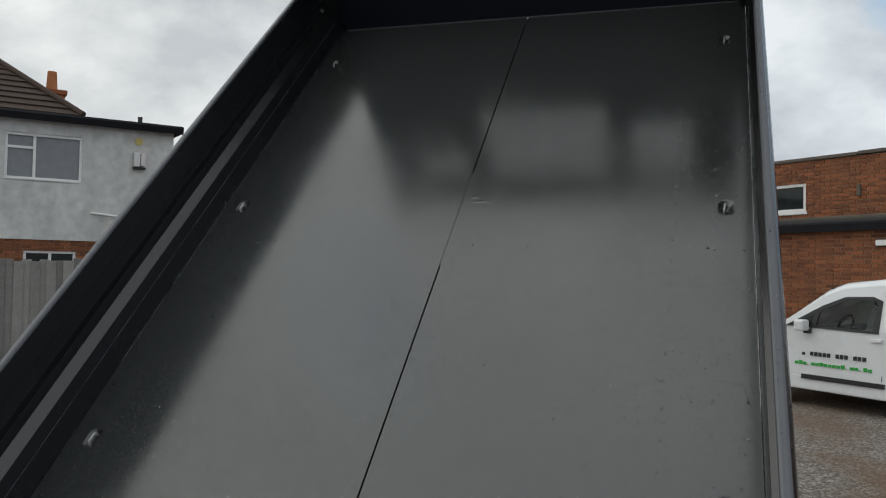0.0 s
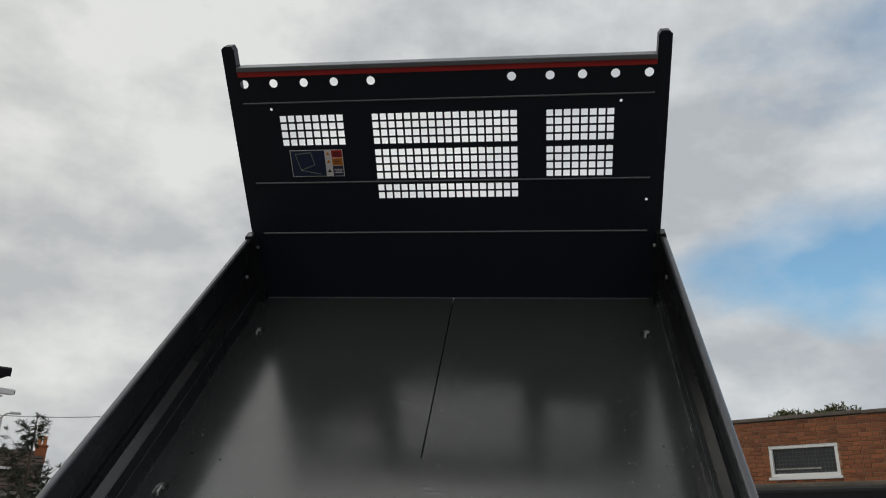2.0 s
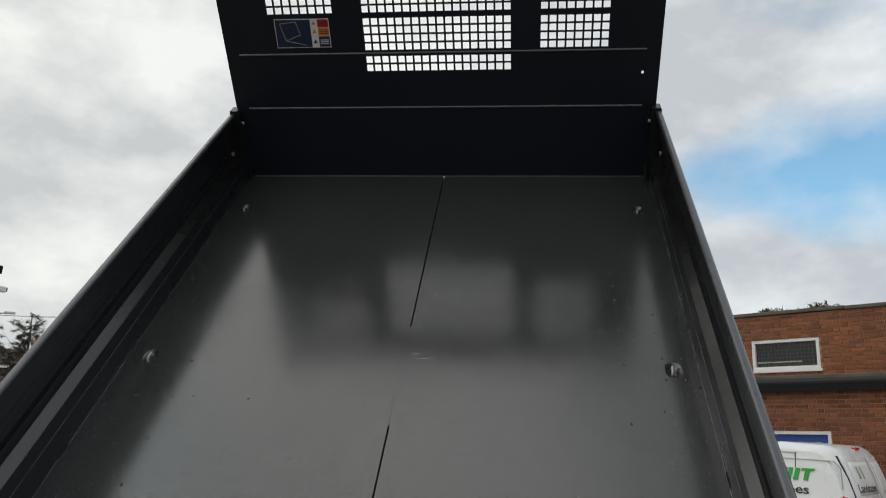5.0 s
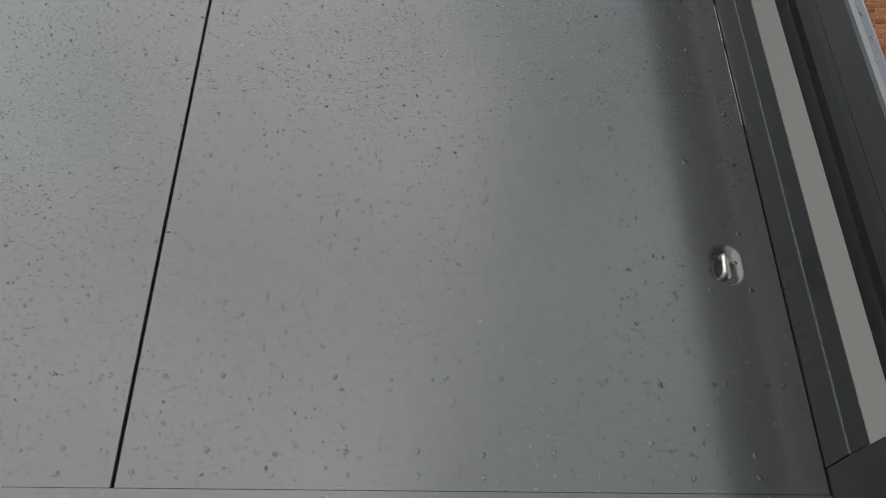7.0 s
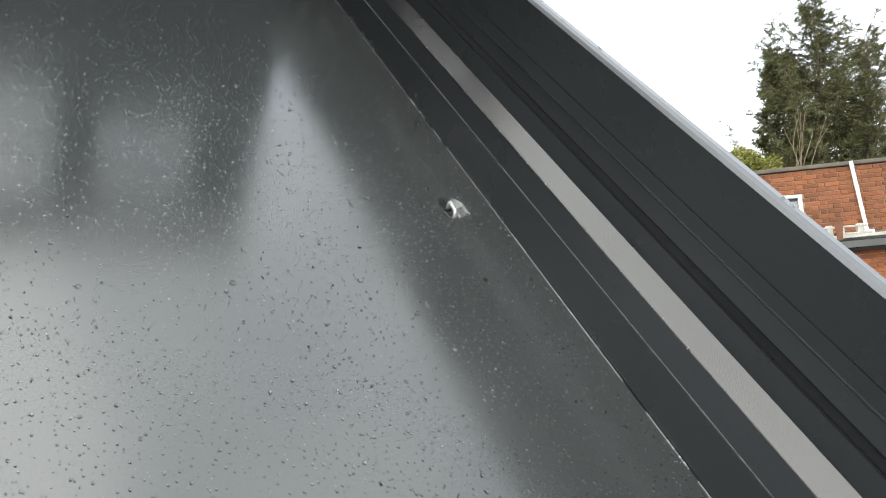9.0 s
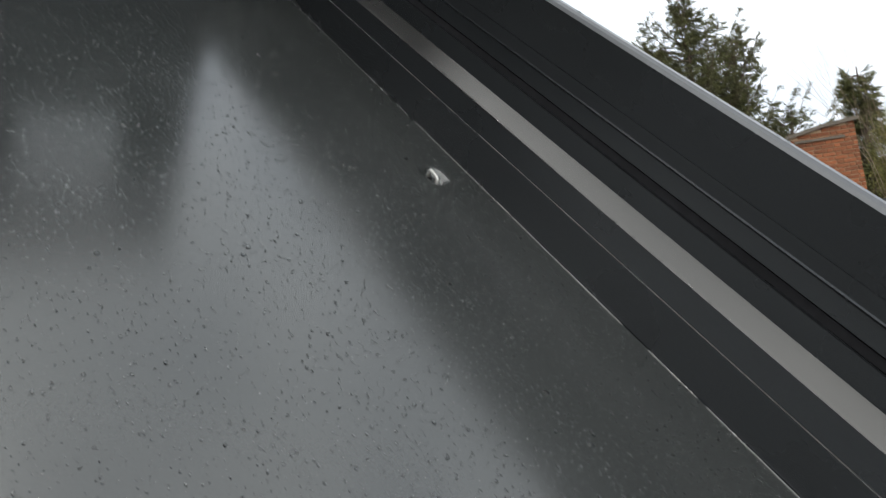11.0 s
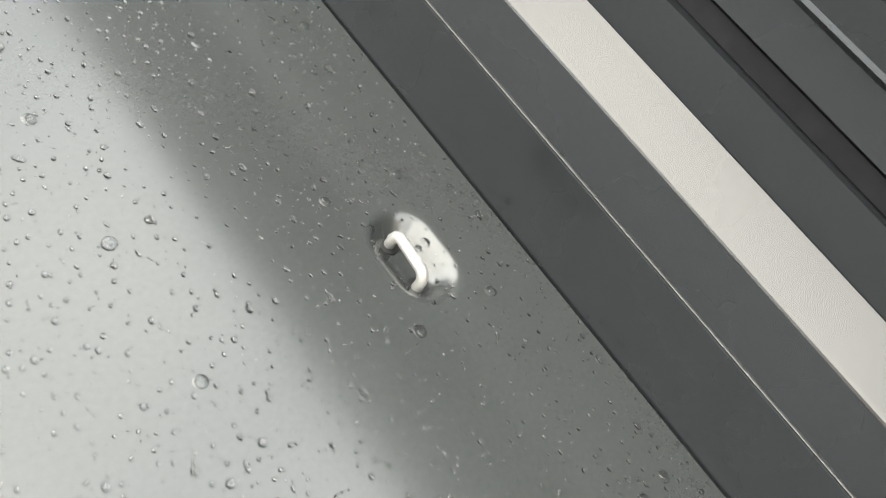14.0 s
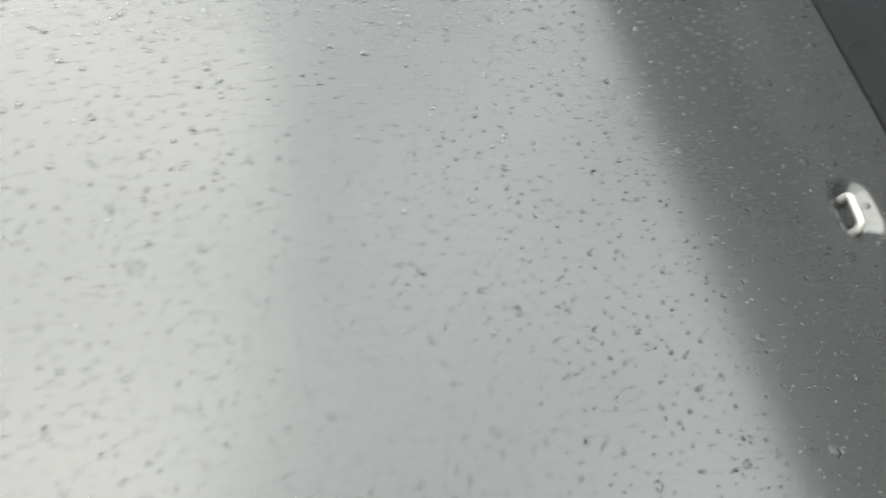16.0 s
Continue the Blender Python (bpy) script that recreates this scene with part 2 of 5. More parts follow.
FENCE_WOOD = material("weathered_fence_wood", (0.25, 0.245, 0.23), 0.85, vary=0.35, scale=4, fine=70, bump=0.002, per_object=0.8)
ROOF_TILE = material("brown_roof_tile", (0.058, 0.036, 0.026), 0.85, vary=0.35, scale=2, fine=50, bump=0.002, per_island=0.5)
RUST = material("rusty_iron", (0.15, 0.065, 0.035), 0.85, vary=0.4, scale=20)
OLD_WHITE = material("weathered_white_paint", (0.42, 0.40, 0.36), 0.7, vary=0.4, scale=12)
TERRACOTTA = material("terracotta_pot", (0.42, 0.16, 0.06), 0.8, vary=0.2)
BARK = material("bark", (0.10, 0.075, 0.055), 0.9, vary=0.35, scale=8, fine=40, bump=0.01)
TWIG = material("bare_twig", (0.22, 0.17, 0.12), 0.85, vary=0.3)
NEEDLE = material("conifer_needles", (0.074, 0.077, 0.022), 0.7, vary=0.35, scale=0.6, fine=9, per_island=1.2)
DARK_NEEDLE = material("dark_conifer_needles", (0.036, 0.043, 0.024), 0.7, vary=0.35, scale=0.6, fine=9, per_island=1.2)
HEDGE_LEAF = material("yellow_green_leaf", (0.20, 0.20, 0.035), 0.65, vary=0.3, scale=0.8, per_island=1.0)
IVY = material("olive_leaf", (0.130, 0.120, 0.028), 0.65, vary=0.3, scale=0.8, per_island=1.0)
CAR_BLUE = material("blue_car_paint", (0.01, 0.11, 0.42), 0.25, coat=0.6)
CAR_GREY = material("grey_car_paint", (0.20, 0.21, 0.21), 0.3, coat=0.5)


GREY_NET = material("grey_net_curtain", (0.30, 0.31, 0.31), 0.7, vary=0.3, scale=14)
BAR_GREY = material("dull_wire", (0.10, 0.10, 0.10), 0.5, metal=0.4)


# helpers for building
def finish(bm, name, mat, smooth=False):
    me = bpy.data.meshes.new(name)
    bm.normal_update()
    bm.to_mesh(me)
    bm.free()
    me.materials.append(mat)
    if smooth:
        for p in me.polygons:
            p.use_smooth = True
    return me


def part(name, bm, mat, parent, label="", smooth=False):
    ob = new(name, finish(bm, name, mat, smooth))
    ob.parent = parent
    if label:
        ob["label"] = label
    return ob


def thing(name, label, category, m=None, group="", kind=""):
    ob = new(name)
    ob.empty_display_size = 0.1
    if m is not None:
        ob.matrix_world = m
    return tagged(ob, label, category, group, kind)


def box(bm, x0, x1, y0, y1, z0, z1, bevel=0.0):
    r = bmesh.ops.create_cube(bm, size=1.0, matrix=Matrix.Translation(((x0 + x1) / 2, (y0 + y1) / 2, (z0 + z1) / 2)) @ Matrix.Diagonal((abs(x1 - x0), abs(y1 - y0), abs(z1 - z0), 1)))
    if bevel:
        es = list({e for v in r["verts"] for e in v.link_edges})
        bmesh.ops.bevel(bm, geom=es, offset=bevel, segments=2, affect="EDGES", profile=0.5)
    return bm


def boxed(*spec, bevel=0.0):
    return box(bmesh.new(), *spec, bevel=bevel)


def prism(profile, a, b, axis="y"):
    """A closed outline of two coordinates, drawn out from a to b along an axis."""
    bm = bmesh.new()
    put = {"y": lambda p, q: (p[0], q, p[1]), "x": lambda p, q: (q, p[0], p[1]), "z": lambda p, q: (p[0], p[1], q)}[axis]
    va = [bm.verts.new(put(p, a)) for p in profile]
    vb = [bm.verts.new(put(p, b)) for p in profile]
    bm.faces.new(va)
    bm.faces.new(vb[::-1])
    for i in range(len(profile)):
        j = (i + 1) % len(profile)
        bm.faces.new((va[i], vb[i], vb[j], va[j]))
    bmesh.ops.recalc_face_normals(bm, faces=bm.faces)
    return bm


def cyl(bm, p, q, r0, r1=None, seg=12):
    p, q = Vector(p), Vector(q)
    d = q - p
    bmesh.ops.create_cone(bm, cap_ends=True, segments=seg, radius1=r0, radius2=r0 if r1 is None else r1, depth=d.length, matrix=Matrix.Translation((p + q) / 2) @ d.to_track_quat("Z", "Y").to_matrix().to_4x4())
    return bm


def tube(points, r, seg=10):
    """A round rod along points."""
    bm = bmesh.new()
    pts = [Vector(p) for p in points]
    rings = []
    for i, p in enumerate(pts):
        d = (pts[min(i + 1, len(pts) - 1)] - pts[max(i - 1, 0)]).normalized()
        q = d.to_track_quat("Z", "Y")
        rings.append([bm.verts.new(p + q @ Vector((r * math.cos(a), r * math.sin(a), 0))) for a in [2 * math.pi * k / seg for k in range(seg)]])
    for a, b in zip(rings, rings[1:]):
        for k in range(seg):
            bm.faces.new((a[k], a[(k + 1) % seg], b[(k + 1) % seg], b[k]))
    bm.faces.new(rings[0][::-1])
    bm.faces.new(rings[-1])
    bmesh.ops.recalc_face_normals(bm, faces=bm.faces)
    return bm


def raw_mesh(name, verts, faces, mat, smooth=False):
    me = bpy.data.meshes.new(name)
    me.from_pydata(verts, [], faces)
    me.materials.append(mat)
    if smooth:
        me.polygons.foreach_set("use_smooth", [True] * len(me.polygons))
    me.update()
    return me


GROUND_Z = -2.0


# ground: one sheet to the horizon
def ground_sheet():
    bm = bmesh.new()
    ring = [0, 3, 6, 10, 16, 26, 45, 90, 200, 600, 2500]
    seg = 72
    rows = []
    for r in ring[1:]:
        rows.append([bm.verts.new((r * math.cos(2 * math.pi * k / seg), 2 + r * math.sin(2 * math.pi * k / seg), GROUND_Z)) for k in range(seg)])
    c = bm.verts.new((0, 2, GROUND_Z))
    for k in range(seg):
        bm.faces.new((c, rows[0][k], rows[0][(k + 1) % seg]))
        for a, b in zip(rows, rows[1:]):
            bm.faces.new((a[k], b[k], b[(k + 1) % seg], a[(k + 1) % seg]))
    ob = new("ground", finish(bm, "ground", GROUND))
    return tagged(ob, "damp gravel yard of grey and brown stones", "ground", kind="structure")


ground_sheet()

# tipper body: built flat with its floor at height 0, then raised about the cross axis
TIP = 44.2
W, FRONT, REAR, SEAM = 0.988, 1.430, -1.510, -1.452
EDGE = 0.9866  # the floor stops short of the kick plates, leaving a narrow dark gap
tipper = thing("tipper_body", "raised anthracite steel tipper truck body wet with rain", "tipper body", pose(0, 0, 0, TIP, 0, 0))
RINGS = [(sx * 0.905, y) for y in (1.095, 0.0, -1.088) for sx in (-1, 1)]


def dish(x, y):
    """Depth of the pressed pans round the lashing rings."""
    z = 0.0
    for rx, ry in RINGS:
        d = math.hypot((x - rx) / 0.021, max(0.0, abs(y - ry) - 0.012) / 0.021)
        if d < 1.25:
            t = min((1.25 - d) / 0.95, 1)
            z -= 0.013 * t * t * (3 - 2 * t)
    return z


def lines(a, b, coarse, centres, reach, fine):
    out = {round(a + (b - a) * k / coarse, 5) for k in range(coarse + 1)}
    for c in centres:
        out |= {round(c - reach + fine * k, 5) for k in range(int(2 * reach / fine) + 1)}
    out = sorted(v for v in out if a <= v <= b)
    keep = [out[0]]
    for v in out[1:]:
        if v - keep[-1] > 0.0012:
            keep.append(v)
    keep[-1] = b
    return keep


def floor_plate(x0, x1, name, label):
    rx = [r[0] for r in RINGS if x0 < r[0] < x1][:1]
    xs = lines(x0, x1, 10, rx, 0.040, 0.0032)
    ys = lines(SEAM + 0.0004, FRONT, 30, [1.095, 0.0, -1.088], 0.050, 0.0032)
    bm = bmesh.new()
    top = [[bm.verts.new((x, y, dish(x, y))) for y in ys] for x in xs]
    for i in range(len(xs) - 1):
        for j in range(len(ys) - 1):
            f = bm.faces.new((top[i][j], top[i + 1][j], top[i + 1][j + 1], top[i][j + 1]))
            f.smooth = True
    corners = ((x0, ys[0]), (x1, ys[0]), (x1, ys[-1]), (x0, ys[-1]))
    low = [bm.verts.new((x, y, -0.02)) for x, y in corners]
    high = [bm.verts.new((x, y, 0.0)) for x, y in corners]
    bm.faces.new(low[::-1])
    for k in range(4):
        bm.faces.new((low[k], low[(k + 1) % 4], high[(k + 1) % 4], high[k]))
    return part(name, bm, FLOOR_PAINT, tipper, label)


plate_left = floor_plate(-EDGE, -0.003, "floor_plate", "painted steel floor plate beaded with rain")
plate_right = floor_plate(0.003, EDGE, "floor_plate", "painted steel floor plate beaded with rain")

# unseen black strip added below the plates to keep the open seam dark
part("seam_dark_strip", boxed(-0.02, 0.02, SEAM, FRONT + 0.03, -0.026, -0.0205), BLACK, plate_left)
part("seam_filler", boxed(-0.0028, 0.0028, -0.30, 0.21, -0.012, -0.0024), FLOOR_PAINT, plate_left)

# rear sill strip with rounded corners
bm = bmesh.new()
prof = [(-W, SEAM - 0.0004), (W, SEAM - 0.0004), (W, REAR + 0.035), (W - 0.008, REAR + 0.015), (W - 0.026, REAR + 0.002), (W - 0.05, REAR), (-W + 0.05, REAR), (-W + 0.026, REAR + 0.002), (-W + 0.008, REAR + 0.015), (-W, REAR + 0.035)]
part("rear_sill", prism(prof, -0.06, 0.0, "z"), FLOOR_PAINT, tipper, "painted steel rear sill strip")


# lashing rings: a bent rod that stands in two small holes of its pan
def lashing_ring(parent, x, y):
    pts = []
    for k in range(25):
        u = -1 + 2 * k / 24
        pts.append((x - 0.004 + 0.002 * u, y + 0.0175 * math.copysign(min(abs(u) * 1.25, 1.0) ** 1.0, u), -0.016 + 0.019 * (1 - max(0, (abs(u) - 0.55) / 0.45) ** 2)))
    ring = part("lashing_ring", tube(pts, 0.0040, 12), GALV, parent, "galvanised bent-rod lashing ring", smooth=True)
    for s in (-1, 1):
        part("ring_hole", cyl(bmesh.new(), (x - 0.004 + s * 0.002, y + s * 0.0185, -0.0145), (x - 0.004 + s * 0.002, y + s * 0.0185, -0.0112), 0.0085, seg=14), BLACK, parent, "dark drain hole under a lashing ring")
    return ring


for x, y in RINGS:
    lashing_ring(plate_left if x < 0 else plate_right, x, y)

# side boards: kick plate below, pressed dropside above, a bright rim on top
PROFILE = [(0.9868, 0.0785), (0.9900, 0.1205), (0.9906, 0.1222), (1.0200, 0.1450), (1.0172, 0.1830), (1.0270, 0.1840), (1.0270, 0.1985),
           (1.0182, 0.2014), (1.0176, 0.2300), (1.0108, 0.2350), (1.0114, 0.2378), (1.0074, 0.2612), (1.0092, 0.2614), (1.0092, 0.2626), (1.0070, 0.2628),
           (0.9865, 0.349), (0.9885, 0.354), (0.9935, 0.357), (1.004, 0.357), (1.009, 0.354), (1.011, 0.348), (1.018, 0.338), (1.034, 0.224), (1.034, 0.0785)]
SIDE_END = -1.415


def side_board(s):
    word = "dark grey pressed steel dropside with a sloping bright ledge"
    board = part("side_board", prism([(s * x, z) for x, z in PROFILE], SIDE_END, 1.372), PAINT, tipper, word)
    part("kick_plate", prism([(s * 0.9885, 0.0), (s * 0.9855, 0.0752), (s * 0.989, 0.0762), (s * 1.0265, 0.0762), (s * 1.0265, -0.06), (s * 0.9885, -0.06)], SIDE_END, FRONT), PAINT, board, "flat steel kick plate below the dropside")
    part("joint_strip", prism([(s * 0.9868, 0.0763), (s * 0.9868, 0.0770), (s * 1.02, 0.0772), (s * 1.02, 0.0763)], SIDE_END, 1.372), PALE_EDGE, board, "thin pale strip along the dropside joint")
    # shade in the press groove and the channel, laid in as black strips
    part("press_line", prism([(s * 0.98765, 0.0893), (s * 0.98778, 0.0908), (s * 0.993, 0.0908), (s * 0.993, 0.0893)], SIDE_END, 1.372), FELT_AND_SHADE_BLACK, board)
    part("channel_shade", prism([(s * 1.0225, 0.1845), (s * 1.0225, 0.1981), (s * 1.0268, 0.1981), (s * 1.0268, 0.1845)], SIDE_END, 1.372), FELT_AND_SHADE_BLACK, board, "black strip for the shade deep in the dropside channel")
    part("ledge", prism([(s * 0.9898, 0.1208), (s * 0.9903, 0.1222), (s * 0.9914, 0.1234), (s * 0.9930, 0.1247), (s * 1.0192, 0.1457), (s * 1.0198, 0.1450), (s * 0.9908, 0.1224)], SIDE_END, 1.372), LIT_LEDGE_PAINT, board, "sloping ledge, lightened for the sky light on it")
    part("rim", prism([(s * 0.9860, 0.3488), (s * 0.9880, 0.3546), (s * 0.9933, 0.3580), (s * 1.0042, 0.3580), (s * 1.0096, 0.3547), (s * 1.0117, 0.3483), (s * 1.0105, 0.3480), (s * 1.0035, 0.3565), (s * 0.994, 0.3565), (s * 0.987, 0.3488)], SIDE_END, 1.372), RIM_PAINT, board, "pale grey top rim")
    # glint along the wet floor edge gap, painted as pale strips in broken lengths
    for a, b in ((-0.80, -0.62), (-0.60, -0.50), (-0.44, 0.22), (0.25, 0.30), (0.34, 1.05)):
        part("floor_edge_glint", boxed(min(s * 0.9857, s * 0.9866), max(s * 0.9857, s * 0.9866), a, b, 0.0003, 0.0012), EDGE_GLINT, board, "pale strip for the glint on the wet floor edge")
    part("gap_floor", boxed(min(s * 0.9868, s * 0.9884), max(s * 0.9868, s * 0.9884), SIDE_END, 1.372, -0.058, -0.030), STEEL_DARK, board)
    # rear post with a chamfered foot
    part("rear_post", prism([(s * 0.991, -0.06), (s * 0.987, 0.080), (s * 0.992, 0.335), (s * 0.996, 0.345), (s * 1.006, 0.345), (s * 1.030, 0.22), (s * 1.030, -0.06)], REAR - 0.025, SIDE_END - 0.0015), PAINT, board, "folded steel rear corner post")
    # front post
    part("front_post", prism([(s * 0.966, 0.0), (s * 0.966, 0.362), (s * 0.974, 0.371), (s * 1.008, 0.371), (s * 1.012, 0.358), (s * 1.030, 0.230), (s * 1.030, 0.0)], 1.376, FRONT - 0.001), PAINT, board, "folded steel front corner post")
    part("latch_bolt", cyl(bmesh.new(), (s * 0.958, 1.40, 0.30), (s * 0.968, 1.40, 0.30), 0.008), GALV, board)
    part("latch_bolt", cyl(bmesh.new(), (s * 1.012, 1.33, 0.168), (s * 1.024, 1.33, 0.168), 0.010), GALV, board)
    return board


side_left, side_right = side_board(-1), side_board(1)

# headboard: folded plate pierced with square mesh, round holes and bolt holes
MESH = [(-0.766, -0.467, 8, 0.955, 0.811, 4), (-0.331, 0.331, 18, 0.955, 0.811, 4), (-0.331, 0.331, 18, 0.785, 0.640, 4), (-0.331, 0.331, 18, 0.611, 0.541, 2),
        (0.463, 0.760, 8, 0.953, 0.811, 4), (0.463, 0.760, 8, 0.783, 0.640, 4)]
ROUND = [(x, 1.107, 0.0195) for x in (-0.910, -0.772, -0.630, -0.490, -0.320, 0.311, 0.479, 0.619, 0.760, 0.903)] + [(-0.800, 0.987, 0.0065), (0.788, 0.986, 0.0065), (0.919, 0.520, 0.0065)]


def pierced_plate(x0, x1, z0, z1, y, thick):
    cuts = []
    for a, b, nx, t, u, nz in MESH:
        px, pz = (b - a + 0.0085) / nx, (t - u + 0.0085) / nz
        cuts += [(a + i * px, a + i * px + px - 0.0085, t - j * pz - pz + 0.0085, t - j * pz) for i in range(nx) for j in range(nz)]
    squares = [(cx - r * 1.15, cx + r * 1.15, cz - r * 1.15, cz + r * 1.15, cx, cz, r) for cx, cz, r in ROUND]
    xs, zs = {x0, x1}, {z0, z1}
    for a, b, c, d in cuts:
        xs |= {round(a, 5), round(b, 5)}
        zs |= {round(c, 5), round(d, 5)}
    for a, b, c, d, *_ in squares:
        xs |= {round(a, 5), round(b, 5)}
        zs |= {round(c, 5), round(d, 5)}
    xs, zs = sorted(xs), sorted(zs)
    bm = bmesh.new()
    grid = {}

    def vert(x, z):
        k = (round(x, 5), round(z, 5))
        if k not in grid:
            grid[k] = bm.verts.new((x, y, z))
        return grid[k]

    for xa, xb in zip(xs, xs[1:]):
        for za, zb in zip(zs, zs[1:]):
            mx, mz = (xa + xb) / 2, (za + zb) / 2
            if any(a < mx < b and c < mz < d for a, b, c, d in cuts) or any(a < mx < b and c < mz < d for a, b, c, d, *_ in squares):
                continue
            bm.faces.new((vert(xa, za), vert(xb, za), vert(xb, zb), vert(xa, zb)))
    for a, b, c, d, cx, cz, r in squares:
        n = 24
        inner = [bm.verts.new((cx + r * math.cos(2 * math.pi * k / n), y, cz + r * math.sin(2 * math.pi * k / n))) for k in range(n)]
        outer = []
        for k in range(n):
            ca, sa = math.cos(2 * math.pi * k / n), math.sin(2 * math.pi * k / n)
            q = r * 1.15 / max(abs(ca), abs(sa))
            outer.append(vert(cx + q * ca, cz + q * sa))
        for k in range(n):
            j = (k + 1) % n
            bm.faces.new((inner[k], outer[k], outer[j], inner[j]))
    bmesh.ops.recalc_face_normals(bm, faces=bm.faces)
    out = bmesh.ops.extrude_face_region(bm, geom=list(bm.faces))
    bmesh.ops.translate(bm, vec=(0, thick, 0), verts=[v for v in out["geom"] if isinstance(v, bmesh.types.BMVert)])
    bmesh.ops.recalc_face_normals(bm, faces=bm.faces)
    return bm


headboard = part("headboard", pierced_plate(-0.934, 0.934, 0.0, 1.155, FRONT, 0.004), HEAD_PAINT, tipper, "tall pierced headboard with square mesh windows")
# fold ridges in pale grey, which paints the highlight along each fold
for z in (0.363, 0.626, 1.017):
    part("fold_line", prism([(FRONT - 0.0035, z - 0.0016), (FRONT - 0.0035, z + 0.0016), (FRONT - 0.0005, z + 0.004), (FRONT - 0.0005, z - 0.004)], -0.930, 0.930, "x"), PALE_EDGE if z > 2 else SILVER_TRIM, headboard, "raised fold across the headboard, its highlight painted pale grey")
part("floor_joint", boxed(-0.96, 0.96, FRONT - 0.004, FRONT - 0.0005, 0.0005, 0.0045), SILVER_TRIM, headboard, "bright joint where floor meets headboard")
part("red_strip", boxed(-0.934, 0.934, FRONT - 0.003, FRONT - 0.0005, 1.140, 1.163), RED_TAPE, headboard, "dull red reflective strip")
part("top_flange", boxed(-0.934, 0.934, FRONT - 0.012, FRONT + 0.05, 1.1645, 1.186, bevel=0.003), SILVER_TRIM, headboard, "grey folded top flange")
for s in (-1, 1):
    part("headboard_post", prism([(s * 0.934, 0.0), (s * 0.934, 1.262), (s * 0.944, 1.280), (s * 0.978, 1.280), (s * 0.992, 1.266), (s * 0.992, 0.0)], FRONT - 0.0005, FRONT + 0.05), HEAD_PAINT, headboard, "upright box-section headboard post")

# warning sticker on the headboard
sticker = part("warning_sticker", boxed(-0.740, -0.487, FRONT - 0.0016, FRONT - 0.0004, 0.657, 0.789), WHITE_PRINT, headboard, "blue and orange loading safety sticker with diagrams")
sy0, sy1 = FRONT - 0.0026, FRONT - 0.0015
part("blue_field", boxed(-0.737, -0.574, sy0, sy1, 0.660, 0.786), BLUE_PRINT, sticker)
part("red_field", boxed(-0.540, -0.490, sy0, sy1, 0.750, 0.786), RED_TAPE, sticker)
part("orange_field", boxed(-0.540, -0.490, sy0, sy1, 0.712, 0.747), ORANGE_PRINT, sticker)
part("navy_field", boxed(-0.540, -0.490, sy0, sy1, 0.660, 0.709), BLUE_PRINT, sticker)
for k, (a, b) in enumerate((((-0.715, 0.768), (-0.640, 0.776)), ((-0.640, 0.776), (-0.625, 0.716)), ((-0.625, 0.716), (-0.695, 0.690)), ((-0.695, 0.690), (-0.715, 0.768)), ((-0.695, 0.690), (-0.600, 0.668)))):
    part("diagram_line", cyl(bmesh.new(), (a[0], sy0, a[1]), (b[0], sy0, b[1]), 0.0010, seg=6), GREY_PRINT, sticker)
for z in (0.768, 0.730, 0.684):
    part("pictogram", cyl(bmesh.new(), (-0.557, sy0 - 0.0006, z), (-0.557, sy1, z), 0.011, seg=3), ORANGE_PRINT if z > 0.7 else BLACK_PRINT, sticker)
    for dz in (-0.008, 0.0, 0.008):
        part("text_bar", boxed(-0.534, -0.496, sy0 - 0.001, sy0 - 0.0002, z + dz - 0.0015, z + dz + 0.0015), WHITE_PRINT if z < 0.7 else BLACK_PRINT, sticker)

# frame below the raised body, down to the ground
truck = thing("truck_chassis", "black ladder chassis and hoist under the tipper body", "chassis", pose(0, 0, GROUND_Z))
for x in (-0.40, 0.40):
    part("chassis_rail", boxed(x - 0.035, x + 0.035, -1.15, 3.2, 0.62, 0.80, bevel=0.008), STEEL_DARK, truck)
for y in (-1.05, 0.4, 1.8, 3.1):
    part("cross_member", boxed(-0.36, 0.36, y - 0.04, y + 0.04, 0.66, 0.76), STEEL_DARK, truck)
part("hoist_ram", tube([(0, 0.35, 0.68), (0, 0.33, 1.80)], 0.06, 16), STEEL_DARK, truck, smooth=True)
part("axle", cyl(bmesh.new(), (-0.8, -0.1, 0.36), (0.8, -0.1, 0.36), 0.05), STEEL_DARK, truck)
for x in (-0.40, 0.40):
    part("spring_hanger", boxed(x - 0.03, x + 0.03, -0.16, -0.04, 0.33, 0.66), STEEL_DARK, truck)
for x in (-0.85, 0.85):
    wheel = part("wheel", cyl(bmesh.new(), (x - 0.11, -0.1, 0.355), (x + 0.11, -0.1, 0.355), 0.355, seg=40), BLACK, truck, "black rubber truck tyre")
    part("rim", cyl(bmesh.new(), (x - 0.115, -0.1, 0.355), (x + 0.115, -0.1, 0.355), 0.2, seg=24), GALV, wheel)
for x in (-0.40, 0.40):
    part("body_runner", boxed(x - 0.03, x + 0.03, REAR + 0.03, FRONT, -0.14, -0.021), STEEL_DARK, tipper)
for y in (-1.3, -0.7, -0.1, 0.5, 1.1):
    part("body_bearer", boxed(-0.95, -0.44, y - 0.025, y + 0.025, -0.09, -0.021), STEEL_DARK, tipper)
    part("body_bearer", boxed(0.44, 0.95, y - 0.025, y + 0.025, -0.09, -0.021), STEEL_DARK, tipper)
part("tipping_hinge", boxed(-0.44, 0.44, -1.50, -1.40, -0.30, -0.141), STEEL_DARK, tipper)


